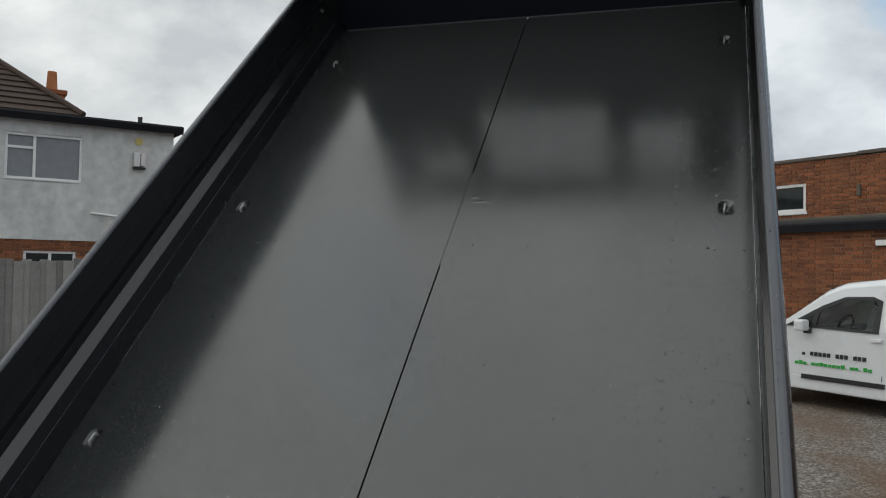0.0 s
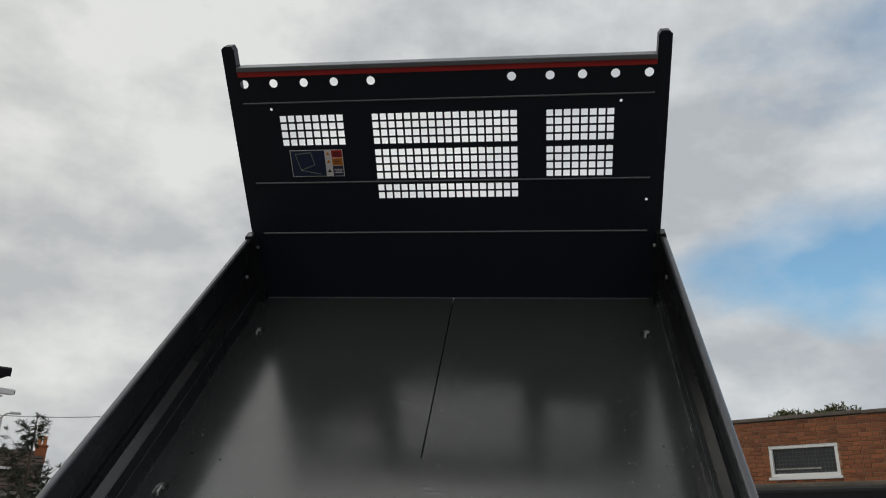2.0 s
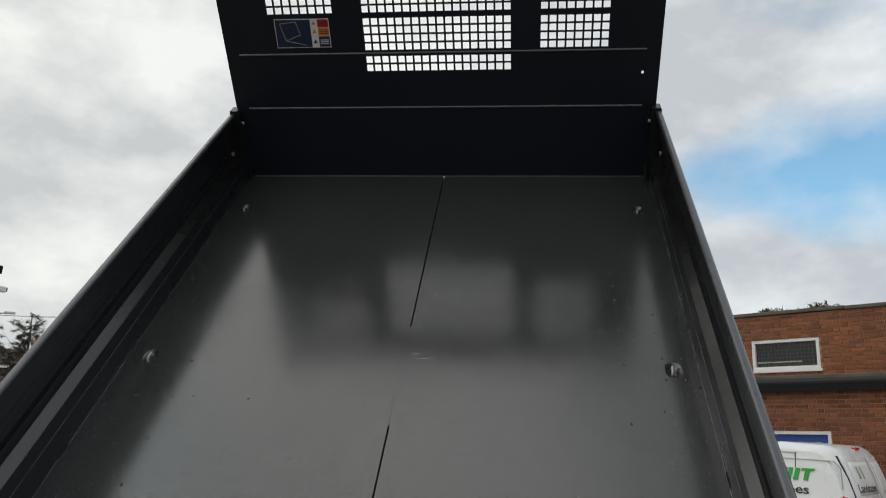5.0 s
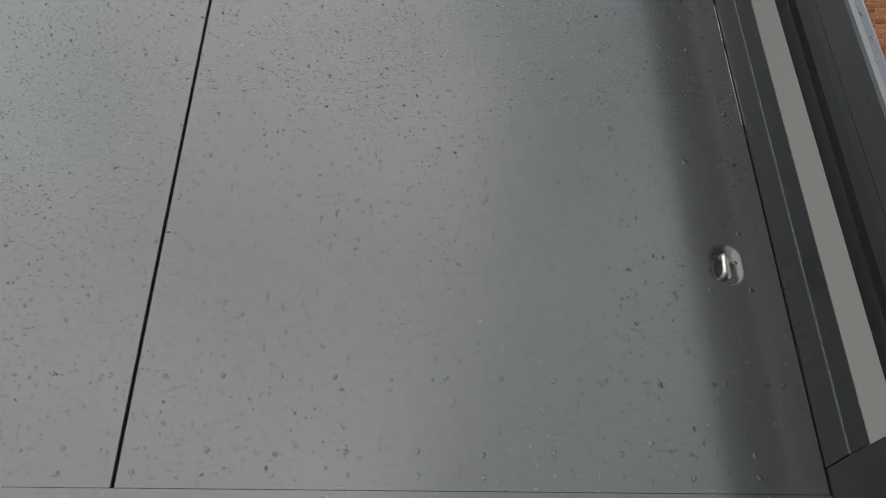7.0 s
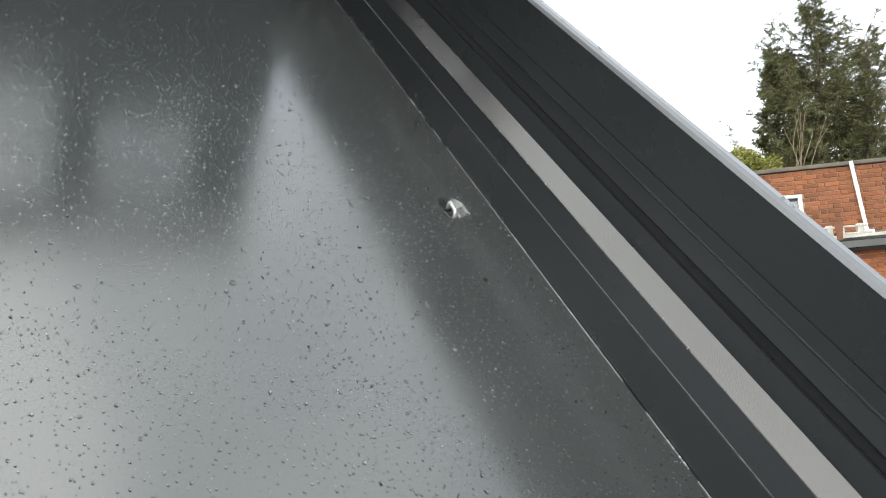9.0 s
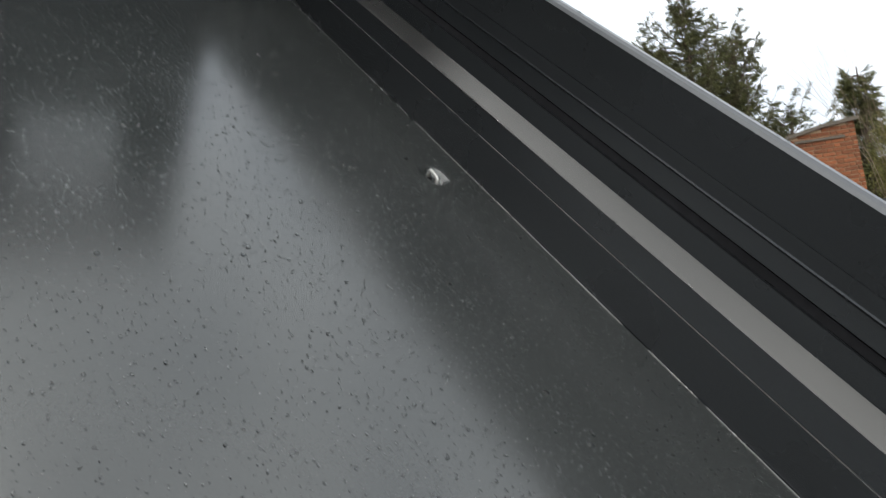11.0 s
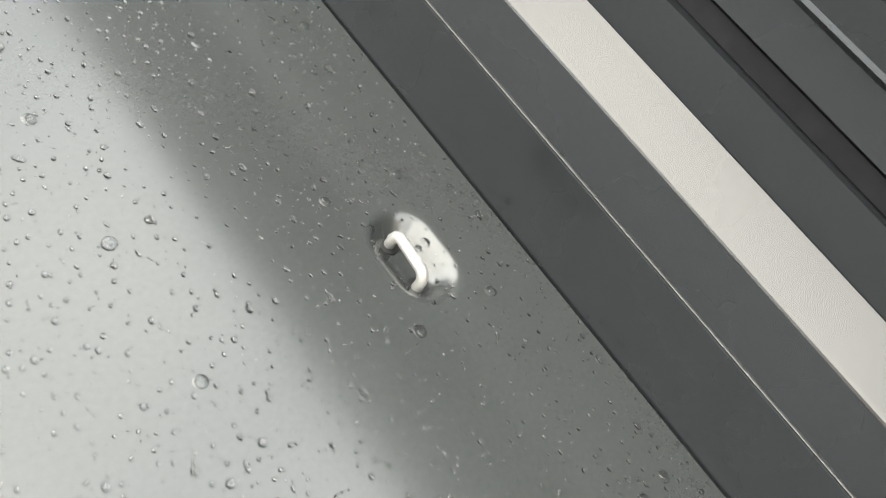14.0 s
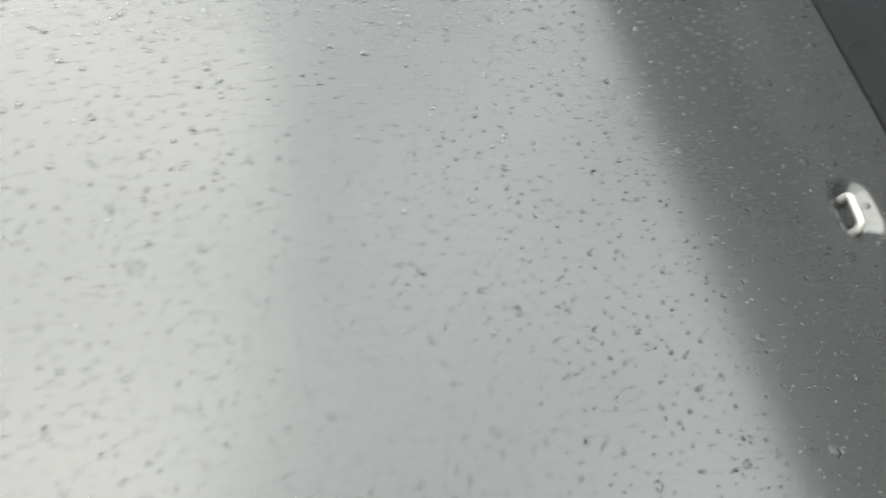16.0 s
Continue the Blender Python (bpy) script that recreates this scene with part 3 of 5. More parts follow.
# brick workshop across the yard: local x runs along its wall, local y points away from the yard
LEVEL = pose(0, 0, 0, 0, 0, -37.0)
YARD = LEVEL @ pose(-3.5, 0, 0, 0, -1.2, 0) @ pose(3.5, 0, 0)  # the building leans a little with the ground
FOOT = GROUND_Z - 0.45
LOWER, UPPER = 10.94, 11.44
workshop = thing("workshop_wall", "red brick flat-roofed workshop with high strip windows", "building", YARD, kind="structure")
BX0, BX1, UX1 = -10.0, 9.4, 7.34
UP0, UP1, LO1 = 0.70, 1.755, 0.47
WIN_UP = [(-6.60, -5.53, 0.87, 1.37), (-3.42, -2.33, 0.86, 1.36), (1.90, 2.88, 0.91, 1.43), (3.64, 4.58, 0.90, 1.42)]
WIN_LO = [(-3.06, -2.11, -1.05, -0.12)]


def wall_with_openings(name, x0, x1, z0, z1, y0, y1, openings, mat, parent):
    bm = bmesh.new()
    xs = sorted({x0, x1, *(v for o in openings for v in o[:2])})
    zs = sorted({z0, z1, *(v for o in openings for v in o[2:])})
    for xa, xb in zip(xs, xs[1:]):
        for za, zb in zip(zs, zs[1:]):
            if not any(o[0] < (xa + xb) / 2 < o[1] and o[2] < (za + zb) / 2 < o[3] for o in openings):
                box(bm, xa, xb, y0, y1, za, zb)
    bmesh.ops.remove_doubles(bm, verts=bm.verts, dist=1e-4)
    return part(name, bm, mat, parent)


lower_wall = wall_with_openings("lower_wall", BX0, BX1, FOOT, LO1, LOWER + 0.012, LOWER + 0.23, WIN_LO, MORTAR, workshop)
upper_wall = wall_with_openings("upper_wall", BX0, UX1, UP0, UP1, UPPER + 0.012, UPPER + 0.23, WIN_UP, MORTAR, workshop)
part("end_wall", boxed(UX1 - 0.22, UX1 - 0.008, UPPER + 0.231, UPPER + 6, UP0, UP1), BRICK, workshop, "brick end wall of the upper storey")
part("flat_roof", boxed(BX0, BX1, LOWER + 0.231, UPPER + 6.0, 0.30, 0.69), FELT, workshop, "dark felt flat roof")
part("upper_roof", boxed(BX0, UX1 - 0.23, UPPER + 0.231, UPPER + 6.0, 1.52, 1.70), FELT, workshop)
part("room_back", boxed(BX0, BX1, UPPER + 1.6, UPPER + 1.7, FOOT, 0.29), STEEL_DARK, workshop)
part("fascia", prism([(LOWER - 0.16, 0.46), (LOWER - 0.16, 0.585), (LOWER - 0.13, 0.61), (LOWER + 0.40, 0.66), (LOWER + 0.40, 0.65), (LOWER + 0.24, 0.472), (LOWER, 0.472)], BX0, BX1, "x"), FELT_AND_SHADE_BLACK, workshop, "dark felted roof edge with gutter")
part("gutter_board", boxed(3.6, 7.6, LOWER - 0.172, LOWER - 0.161, 0.505, 0.600, bevel=0.003), GUTTER_GREY, workshop, "weathered grey gutter board")
part("lead_flashing", prism([(UPPER - 0.02, 0.70), (UPPER - 0.02, 0.75), (UPPER + 0.011, 0.78), (UPPER + 0.011, 0.70)], BX0, UX1, "x"), STONE_CAP, workshop)
coping = [(-10.0, 0.0), (-7.3, 0.0), (-4.6, 0.01), (-1.9, 0.0), (0.8, 0.02), (3.5, 0.01), (6.3, 0.03)]
for (xa, dz), (xb, _) in zip(coping, coping[1:]):
    part("coping", boxed(xa + 0.004, xb - 0.004, UPPER - 0.04, UPPER + 0.27, 1.757 + dz, 1.815 + dz, bevel=0.01), STONE_CAP, workshop, "weathered stone coping")
# raised gable end at the corner
raised_end = part("raised_end", prism([(6.30, 1.756), (6.30, 1.85), (6.80, 1.94), (UX1, 2.00), (UX1, 1.756)], UPPER + 0.012, UPPER + 0.23), MORTAR, upper_wall, "raised brick corner of the parapet")
part("raised_coping", prism([(6.26, 1.835), (6.26, 1.89), (6.80, 1.995), (UX1 + 0.05, 2.06), (UX1 + 0.05, 2.002), (6.80, 1.942)], UPPER - 0.05, UPPER + 0.28), STONE_CAP, workshop, "sloping weathered coping")
part("string_course", boxed(6.35, 7.15, UPPER - 0.03, UPPER - 0.001, 1.75, 1.79), STONE_CAP, workshop)


def window_unit(parent, x0, x1, z0, z1, y, mullions=(), frame_mat=None, fill=None, name="window", label="white framed strip window with dark glass", w=0.055):
    fm = frame_mat or WHITE_FRAME
    win = part(name, boxed(x0 + w, x1 - w, y + 0.045, y + 0.055, z0 + w, z1 - w), fill or DARK_GLASS, parent, label)
    for a in ((x0, x1, z1 - w, z1), (x0, x1, z0, z0 + w), (x0, x0 + w, z0 + w, z1 - w), (x1 - w, x1, z0 + w, z1 - w)):
        part("window_frame", boxed(a[0], a[1], y - 0.012, y + 0.07, a[2], a[3], bevel=0.006), fm, win)
    for m in mullions:
        part("mullion", boxed(m - w / 2, m + w / 2, y - 0.008, y + 0.065, z0 + w, z1 - w), fm, win)
    part("window_sill", boxed(x0 - 0.03, x1 + 0.03, y - 0.05, y + 0.02, z0 - 0.045, z0 - 0.002, bevel=0.005), fm, win)
    return win


for o in WIN_UP:
    win = window_unit(upper_wall, *o, UPPER + 0.03)
    if -4 < o[0] < -2:
        for k in range(17):
            x = o[0] + 0.075 + k * 0.059
            part("security_bar", boxed(x, x + 0.006, UPPER + 0.066, UPPER + 0.072, o[2] + 0.06, o[3] - 0.06), BAR_GREY, win)
        for k in range(6):
            z = o[2] + 0.08 + k * 0.06
            part("security_bar", boxed(o[0] + 0.06, o[1] - 0.06, UPPER + 0.060, UPPER + 0.065, z, z + 0.006), BAR_GREY, win)
        part("curtain_rail", boxed(o[0] + 0.06, o[1] - 0.3, UPPER + 0.058, UPPER + 0.064, o[2] + 0.12, o[2] + 0.138), OLD_WHITE, win)
    if o[0] > 1:
        part("curtain", boxed(o[0] + 0.06, o[1] - 0.06, UPPER + 0.068, UPPER + 0.074, o[2] + 0.06, o[3] - 0.10), GREY_NET, win, "pale net curtain")
for o in WIN_LO:
    window_unit(lower_wall, *o, LOWER + 0.03, fill=BLUE_BOARD, label="white framed window filled with a blue board")

# fittings on the workshop wall
def wall_fitting(name, label, category, x, y, z):
    return thing(name, label, category, YARD @ pose(x, y, z))


lamp = wall_fitting("bulkhead_light", "white bulkhead light on the brick wall", "wall light", -3.87, LOWER, 0.27)
part("lamp_body", boxed(-0.16, 0.16, -0.10, 0.0, -0.05, 0.04, bevel=0.012), WHITE_FRAME, lamp)
part("lamp_back", boxed(-0.18, 0.18, -0.02, 0.0, -0.07, 0.055), BLACK, lamp)
cctv = wall_fitting("security_camera", "small white security camera with a hanging cable", "security camera", -3.36, LOWER, 0.27)
part("housing", cyl(bmesh.new(), (0, -0.16, 0.0), (0, -0.03, 0.02), 0.05, seg=16), WHITE_FRAME, cctv, smooth=True)
part("bracket", cyl(bmesh.new(), (0, -0.03, 0.02), (0, 0.0, 0.02), 0.035), BLACK, cctv)
part("cable", tube([(0.03, -0.015, 0.0), (0.05, -0.015, -0.14), (0.02, -0.015, -0.24), (-0.08, -0.015, -0.29), (-0.2, -0.015, -0.30), (-0.24, -0.015, -0.30)], 0.012, 8), BLACK, cctv, smooth=True)
flood = wall_fitting("floodlight", "twin-head white security floodlight with black sensor", "floodlight", 4.48, LOWER - 0.02, 0.38)
for x in (-0.09, 0.06):
    part("lamp_head", boxed(x - 0.045, x + 0.045, -0.15, -0.06, -0.02, 0.05, bevel=0.012), WHITE_FRAME, flood)
part("sensor", boxed(-0.05, 0.06, -0.13, 0.0, -0.12, -0.035, bevel=0.01), BLACK, flood)
part("back_plate", boxed(-0.06, 0.06, -0.06, 0.0, -0.05, 0.07), BLACK, flood)
vent = wall_fitting("flue_box", "white boxed wall flue with a cowl", "flue", 3.66, LOWER, -0.30)
part("casing", boxed(-0.21, 0.21, -0.16, 0.0, -0.22, 0.20, bevel=0.02), OLD_WHITE, vent)
part("hood", prism([(-0.19, 0.205), (-0.10, 0.245), (0.0, 0.25), (0.0, 0.205)], -0.22, 0.22, "x"), STONE_CAP, vent)
part("base_strip", boxed(-0.20, 0.20, -0.14, 0.0, -0.245, -0.222), BLACK, vent)
spout = wall_fitting("overflow_pipe", "short black overflow pipe in the brick wall", "pipe", 3.18, LOWER, -0.70)
part("pipe", cyl(bmesh.new(), (0, -0.12, 0.0), (0, 0.0, 0.01), 0.035, seg=14), BLACK, spout)
bracket = wall_fitting("wall_bracket", "small pale metal bracket on the upper wall", "bracket", -4.58, UPPER, 1.17)
part("plate", boxed(-0.03, 0.03, -0.05, 0.0, -0.09, 0.09, bevel=0.008), STONE_CAP, bracket)

# loose roof-edge clutter: boards, blocks and a stay
for k, (x, wdt) in enumerate(((3.62, 0.72), (4.42, 0.86))):
    plank = wall_fitting("roof_plank", "white painted timber lying on the flat roof edge", "plank", x + wdt / 2, LOWER + 0.02, 0.70)
    part("board", boxed(-wdt / 2, wdt / 2, -0.06, 0.05, 0.0, 0.03, bevel=0.006), OLD_WHITE, plank)
    for j in range(4):
        xx = -wdt / 2 + 0.06 + j * wdt / 4.2
        part("block", boxed(xx, xx + 0.035 + 0.05 * (j % 2), -0.04, 0.04, 0.031, 0.10 + 0.05 * (j % 2), bevel=0.006), OLD_WHITE, plank)
    part("top_rail", boxed(-wdt / 2 + 0.02, wdt / 2 - 0.05, -0.045, -0.02, 0.105, 0.13, bevel=0.004), OLD_WHITE, plank)
for x in (3.94, 4.80):
    pot = wall_fitting("clay_bracket", "rusty brown bracket standing on the roof edge", "bracket", x, LOWER - 0.02, 0.68)
    part("upright", prism([(-0.03, -0.06), (-0.05, 0.22), (-0.01, 0.17), (0.02, 0.17), (0.06, 0.22), (0.03, -0.06)], -0.16, -0.13), RUST, pot)
    part("cleat", boxed(-0.03, 0.04, -0.129, 0.0, 0.0, 0.05), BLACK, pot)
edge_trim = wall_fitting("edge_trim", "long white painted batten along the roof edge", "batten", 5.0, LOWER - 0.13, 0.645)
part("batten", boxed(-1.75, 1.75, -0.02, 0.02, 0.0, 0.045, bevel=0.004), OLD_WHITE, edge_trim)
stay = wall_fitting("white_stay", "white metal stay leaning on the upper wall", "pole", 5.33, UPPER, 0.70)
part("pole", tube([(0.06, -0.04, 0.08), (-0.03, -0.04, 1.12)], 0.028, 10), WHITE_FRAME, stay)
part("foot", boxed(-0.06, 0.14, -0.12, 0.0, 0.0, 0.085, bevel=0.01), WHITE_FRAME, stay)


# white panel van parked beside the workshop; local x runs from its nose (-) to its tail (+)
VAN_Y = 8.34
van = thing("panel_van", "white compact panel van with green and black lettering", "van", LEVEL @ pose(0, VAN_Y, GROUND_Z))
VT, VN = -1.00, -5.05  # tail and nose
WIDE = 1.76
TAIL = [(0.30, 0.02), (0.42, 0.02), (0.70, 0.02), (0.95, 0.0), (1.10, -0.045), (1.35, -0.115), (1.60, -0.215), (1.67, -0.27), (1.715, -0.36)]
SIDE = [(VN, 0.42), (VN, 0.70), (VN + 0.10, 0.86), (VN + 0.85, 1.02), (VN + 1.02, 1.07), (VN + 1.62, 1.56), (VN + 1.85, 1.65), (VN + 2.3, 1.71), (VN + 3.1, 1.745)] + [(VT + dx, z) for z, dx in TAIL[:0:-1]]


def tail_x(y, z):
    """The rounded back of the van: how far out it stands at a place across and up."""
    for (za, a), (zb, b) in zip(TAIL, TAIL[1:]):
        if z <= zb:
            break
    out = a + (b - a) * min(max((z - za) / (zb - za), 0), 1)
    lean = max(0.0, z - 0.95) * 0.13
    u = min(max((y - lean) / (WIDE - 2 * lean), 0), 1)
    return VT + out - 0.15 * abs(2 * u - 1) ** 5


CAB_WINDOW = [(-3.52, 1.082), (-2.76, 1.065), (-2.735, 1.415), (-2.84, 1.452), (-3.12, 1.437), (-3.475, 1.258)]


def van_shell():
    """Side outline lofted across the width, narrowing towards the roof."""
    bm = bmesh.new()
    rows = []
    for u in (0.0, 0.012, 0.035, 0.08, 0.16, 0.3, 0.5, 0.7, 0.84, 0.92, 0.965, 0.988, 1.0):
        edge = min(u, 1 - u)
        pull = 0.085 * max(0, 1 - edge / 0.08) ** 2
        row = []
        for x, z in SIDE:
            lean = max(0.0, (z - 0.95)) * 0.13
            y = lean + u * (WIDE - 2 * lean)
            zz = z - (pull if z > 1.5 else 0.0)
            back = 0.15 * abs(2 * u - 1) ** 5 if x > VT - 0.4 else 0.0
            row.append(bm.verts.new((x + (pull * 1.3 if x < VN + 0.3 else 0) - back, y, zz)))
        rows.append(row)
    n = len(SIDE)
    for a, b in zip(rows, rows[1:]):
        for k in range(n):
            bm.faces.new((a[k], b[k], b[(k + 1) % n], a[(k + 1) % n])).smooth = True
    # flanks, with a hole for each cab window
    for row, side in ((rows[0], 0), (rows[-1], 1)):
        hole = [bm.verts.new((x, (z - 0.95) * 0.13 if side == 0 else WIDE - (z - 0.95) * 0.13, z)) for x, z in CAB_WINDOW]
        ring = [bm.edges.get((row[k], row[(k + 1) % n])) for k in range(n)]
        ring += [bm.edges.new((hole[k], hole[(k + 1) % len(hole)])) for k in range(len(hole))]
        bmesh.ops.triangle_fill(bm, edges=ring, use_beauty=True, normal=(0, -1 if side == 0 else 1, 0))
    bmesh.ops.recalc_face_normals(bm, faces=bm.faces)
    return bm


def on_tail(y0, y1, z0, z1, proud, depth, mat, name, parent, label="", ny=8, nz=8, trim=None):
    """A curved plate lying on the back of the van."""
    bm = bmesh.new()
    front, back = [], []
    for i in range(ny + 1):
        y = y0 + (y1 - y0) * i / ny
        zs = [z0 + (z1 - z0) * j / nz for j in range(nz + 1)]
        if trim:
            zs = [z0 + trim(y) + (z1 - z0 - trim(y)) * j / nz for j in range(nz + 1)]
        front.append([bm.verts.new((tail_x(y, z) + proud, y, z)) for z in zs])
        back.append([bm.verts.new((tail_x(y, z) + proud - depth, y, z)) for z in zs])
    for i in range(ny):
        for j in range(nz):
            bm.faces.new((front[i][j], front[i + 1][j], front[i + 1][j + 1], front[i][j + 1])).smooth = True
    for i in range(ny):
        bm.faces.new((front[i][0], back[i][0], back[i + 1][0], front[i + 1][0]))
        bm.faces.new((front[i][-1], front[i + 1][-1], back[i + 1][-1], back[i][-1]))
    for j in range(nz):
        bm.faces.new((front[0][j], front[0][j + 1], back[0][j + 1], back[0][j]))
        bm.faces.new((front[-1][j], back[-1][j], back[-1][j + 1], front[-1][j + 1]))
    bmesh.ops.recalc_face_normals(bm, faces=bm.faces)
    return part(name, bm, mat, parent, label)


part("body", van_shell(), VAN_WHITE, van, "white painted steel body")


def on_side(outline, proud=0.006, mat=VAN_BLACK, name="panel", depth=0.02, label=""):
    """A plate that follows the lean of the van's near side."""
    bm = bmesh.new()
    a = [bm.verts.new((x, max(0.0, z - 0.95) * 0.13 - proud, z)) for x, z in outline]
    b = [bm.verts.new((x, max(0.0, z - 0.95) * 0.13 - proud + depth, z)) for x, z in outline]
    bm.faces.new(a)
    bm.faces.new(b[::-1])
    for i in range(len(a)):
        j = (i + 1) % len(a)
        bm.faces.new((a[i], b[i], b[j], a[j]))
    bmesh.ops.recalc_face_normals(bm, faces=bm.faces)
    return part(name, bm, mat, van, label)


def rect(x0, x1, z0, z1):
    return [(x0, z0), (x1, z0), (x1, z1), (x0, z1)]


# cab windows: black rubber all round, clear tinted panes, a dark cab behind them
strips = ([(-3.95, 1.05), (-3.52, 1.044), (-3.52, 1.082), (-3.475, 1.258), (-3.45, 1.34)], [(-3.52, 1.044), (-2.71, 1.03), (-2.76, 1.065), (-3.52, 1.082)], [(-2.71, 1.03), (-2.68, 1.44), (-2.735, 1.415), (-2.76, 1.065)],
          [(-2.68, 1.44), (-2.80, 1.49), (-2.84, 1.452), (-2.735, 1.415)], [(-2.80, 1.49), (-3.15, 1.47), (-3.12, 1.437), (-2.84, 1.452)], [(-3.15, 1.47), (-3.45, 1.34), (-3.475, 1.258), (-3.12, 1.437)])
for strip in strips:
    on_side(strip, 0.012, VAN_BLACK, "window_surround", 0.03)
pane = on_side(CAB_WINDOW, 0.004, CAB_PANE, "side_window", 0.004, "clear tinted cab side window")
pane.visible_shadow = False
far_pane = part("side_window", prism([(x, z) for x, z in CAB_WINDOW], WIDE - 0.05, WIDE - 0.046), CAB_PANE, van)
far_pane.visible_shadow = False
part("bulkhead", boxed(-2.66, -2.62, 0.10, WIDE - 0.10, 0.45, 1.60), VAN_BLACK, van)
part("cab_floor", boxed(-3.95, -2.67, 0.08, WIDE - 0.08, 0.43, 0.47), VAN_BLACK, van)
part("headlining", boxed(-3.40, -2.67, 0.16, WIDE - 0.16, 1.56, 1.58), VAN_BLACK, van)
part("dashboard", prism([(-3.95, 0.48), (-3.95, 1.00), (-3.60, 1.06), (-3.45, 0.98), (-3.45, 0.70), (-3.60, 0.48)], 0.10, WIDE - 0.10), VAN_BLACK, van, "black plastic dashboard")
for y in (0.18, 1.06):
    seat = part("cab_seat", boxed(-3.30, -2.84, y, y + 0.50, 0.60, 0.80, bevel=0.05), SEAT_CLOTH, van, "dark grey cloth cab seat")
    part("seat_back", prism([(-2.90, 0.80), (-3.02, 0.82), (-2.90, 1.34), (-2.80, 1.34)], y + 0.02, y + 0.48), SEAT_CLOTH, seat)
    part("headrest", boxed(-2.93, -2.82, y + 0.13, y + 0.37, 1.365, 1.50, bevel=0.035), SEAT_CLOTH, seat)
wheel_pts = [(-3.36 + 0.07 * math.sin(a), 0.43 + 0.18 * math.cos(a), 1.06 + 0.16 * math.sin(a)) for a in [2 * math.pi * k / 24 for k in range(25)]]
part("steering_wheel", tube(wheel_pts, 0.015, 8), VAN_BLACK, van, smooth=True)
on_side([(-3.90, 1.07), (-3.60, 1.075), (-3.55, 1.22)], 0.016, CAB_GLASS, "quarter_glass", 0.03)
on_side(rect(-3.70, -2.62, 0.365, 0.425), 0.022, VAN_BLACK, "rub_strip", 0.035)
on_side(rect(-2.50, -1.16, 0.985, 1.055), 0.020, VAN_BLACK, "slide_rail", 0.03, "black sliding door rail")
for x in (-2.655, -1.74):
    on_side(rect(x - 0.005, x + 0.005, 0.45, 1.62), 0.003, STEEL_DARK, "door_gap", 0.02)
on_side(rect(-4.05, -4.04, 0.45, 1.05), 0.003, STEEL_DARK, "door_gap", 0.02)
for a, b in (((-2.60, 1.56), (-1.30, 1.54)), ((-1.30, 1.54), (-1.22, 1.46)), ((-1.22, 1.46), (-1.20, 1.22)), ((-1.72, 1.62), (-2.50, 1.63)), ((-2.62, 1.10), (-1.85, 1.10))):
    (xa, za), (xb, zb) = a, b
    ln = math.hypot(xb - xa, zb - za)
    nx, nz = -(zb - za) / ln * 0.004, (xb - xa) / ln * 0.004
    on_side([(xa - nx, za - nz), (xb - nx, zb - nz), (xb + nx, zb + nz), (xa + nx, za + nz)], 0.003, GREY_PRINT, "press_line", 0.02)
on_side(rect(-2.80, -2.66, 0.93, 0.965), 0.022, VAN_WHITE, "door_handle", 0.035)
part("fuel_flap", cyl(bmesh.new(), (-1.46, -0.004, 0.88), (-1.46, 0.02, 0.88), 0.075, seg=24), VAN_WHITE, van)
# mirror
mirror = part("mirror", boxed(-3.72, -3.58, -0.20, -0.03, 1.00, 1.15, bevel=0.03), VAN_WHITE, van, "white door mirror")
part("mirror_foot", boxed(-3.66, -3.58, -0.05, 0.02, 0.97, 1.03), VAN_BLACK, mirror)
# signwriting: a word of plain lettering, the rest as plain shapes
def letters(text, size, name, mat, parent, put):
    """Built-in lettering turned into a mesh and laid on a surface."""
    cu = bpy.data.curves.new(name, "FONT")
    cu.body, cu.size, cu.extrude, cu.resolution_u, cu.offset = text, size, 0.0, 3, 0.0025
    tmp = bpy.data.objects.new(name, cu)
    me = bpy.data.meshes.new_from_object(tmp)
    bpy.data.objects.remove(tmp)
    bpy.data.curves.remove(cu)
    for v in me.vertices:
        v.co = put(v.co.x, v.co.y)
    me.materials.append(mat)
    ob = new(name, me)
    ob.parent = parent
    return ob


def side_put(x0, z0, sx=1.0):
    return lambda a, b: Vector((x0 + a * sx, max(0.0, z0 + b - 0.95) * 0.13 - 0.009, z0 + b))


letters("Landscapes", 0.148, "lettering", BLACK_PRINT, van, side_put(-2.45, 1.145, 1.30))
for k in range(15):
    x = -3.70 + k * 0.0575
    if k not in (1, 7, 11):
        on_side([(x, 0.675), (x + 0.040, 0.675), (x + 0.042, 0.728 - 0.018 * (k == 0)), (x + 0.002, 0.728 - 0.018 * (k == 0))], 0.009, BLACK_PRINT, "number_bar", 0.012)
for k in range(18):
    x = -3.80 + k * 0.0575
    on_side(rect(x, x + (0.014 if k in (3, 12, 15) else 0.045), 0.550, 0.562 if k in (3, 12, 15) else 0.586 + 0.012 * (k % 5 == 1)), 0.009, GREEN_PRINT, "address_bar", 0.012)
for x, w in ((-1.97, 0.050), (-1.905, 0.045), (-1.84, 0.045), (-1.765, 0.055), (-1.645, 0.050)):
    on_side([(x, 1.300), (x + w, 1.300), (x + w + 0.03, 1.440), (x + 0.03, 1.440)], 0.009, GREEN_PRINT, "logo_shape", 0.012)
on_side([(-1.665, 1.41), (-1.515, 1.41), (-1.508, 1.44), (-1.658, 1.44)], 0.0095, GREEN_PRINT, "logo_shape", 0.012)
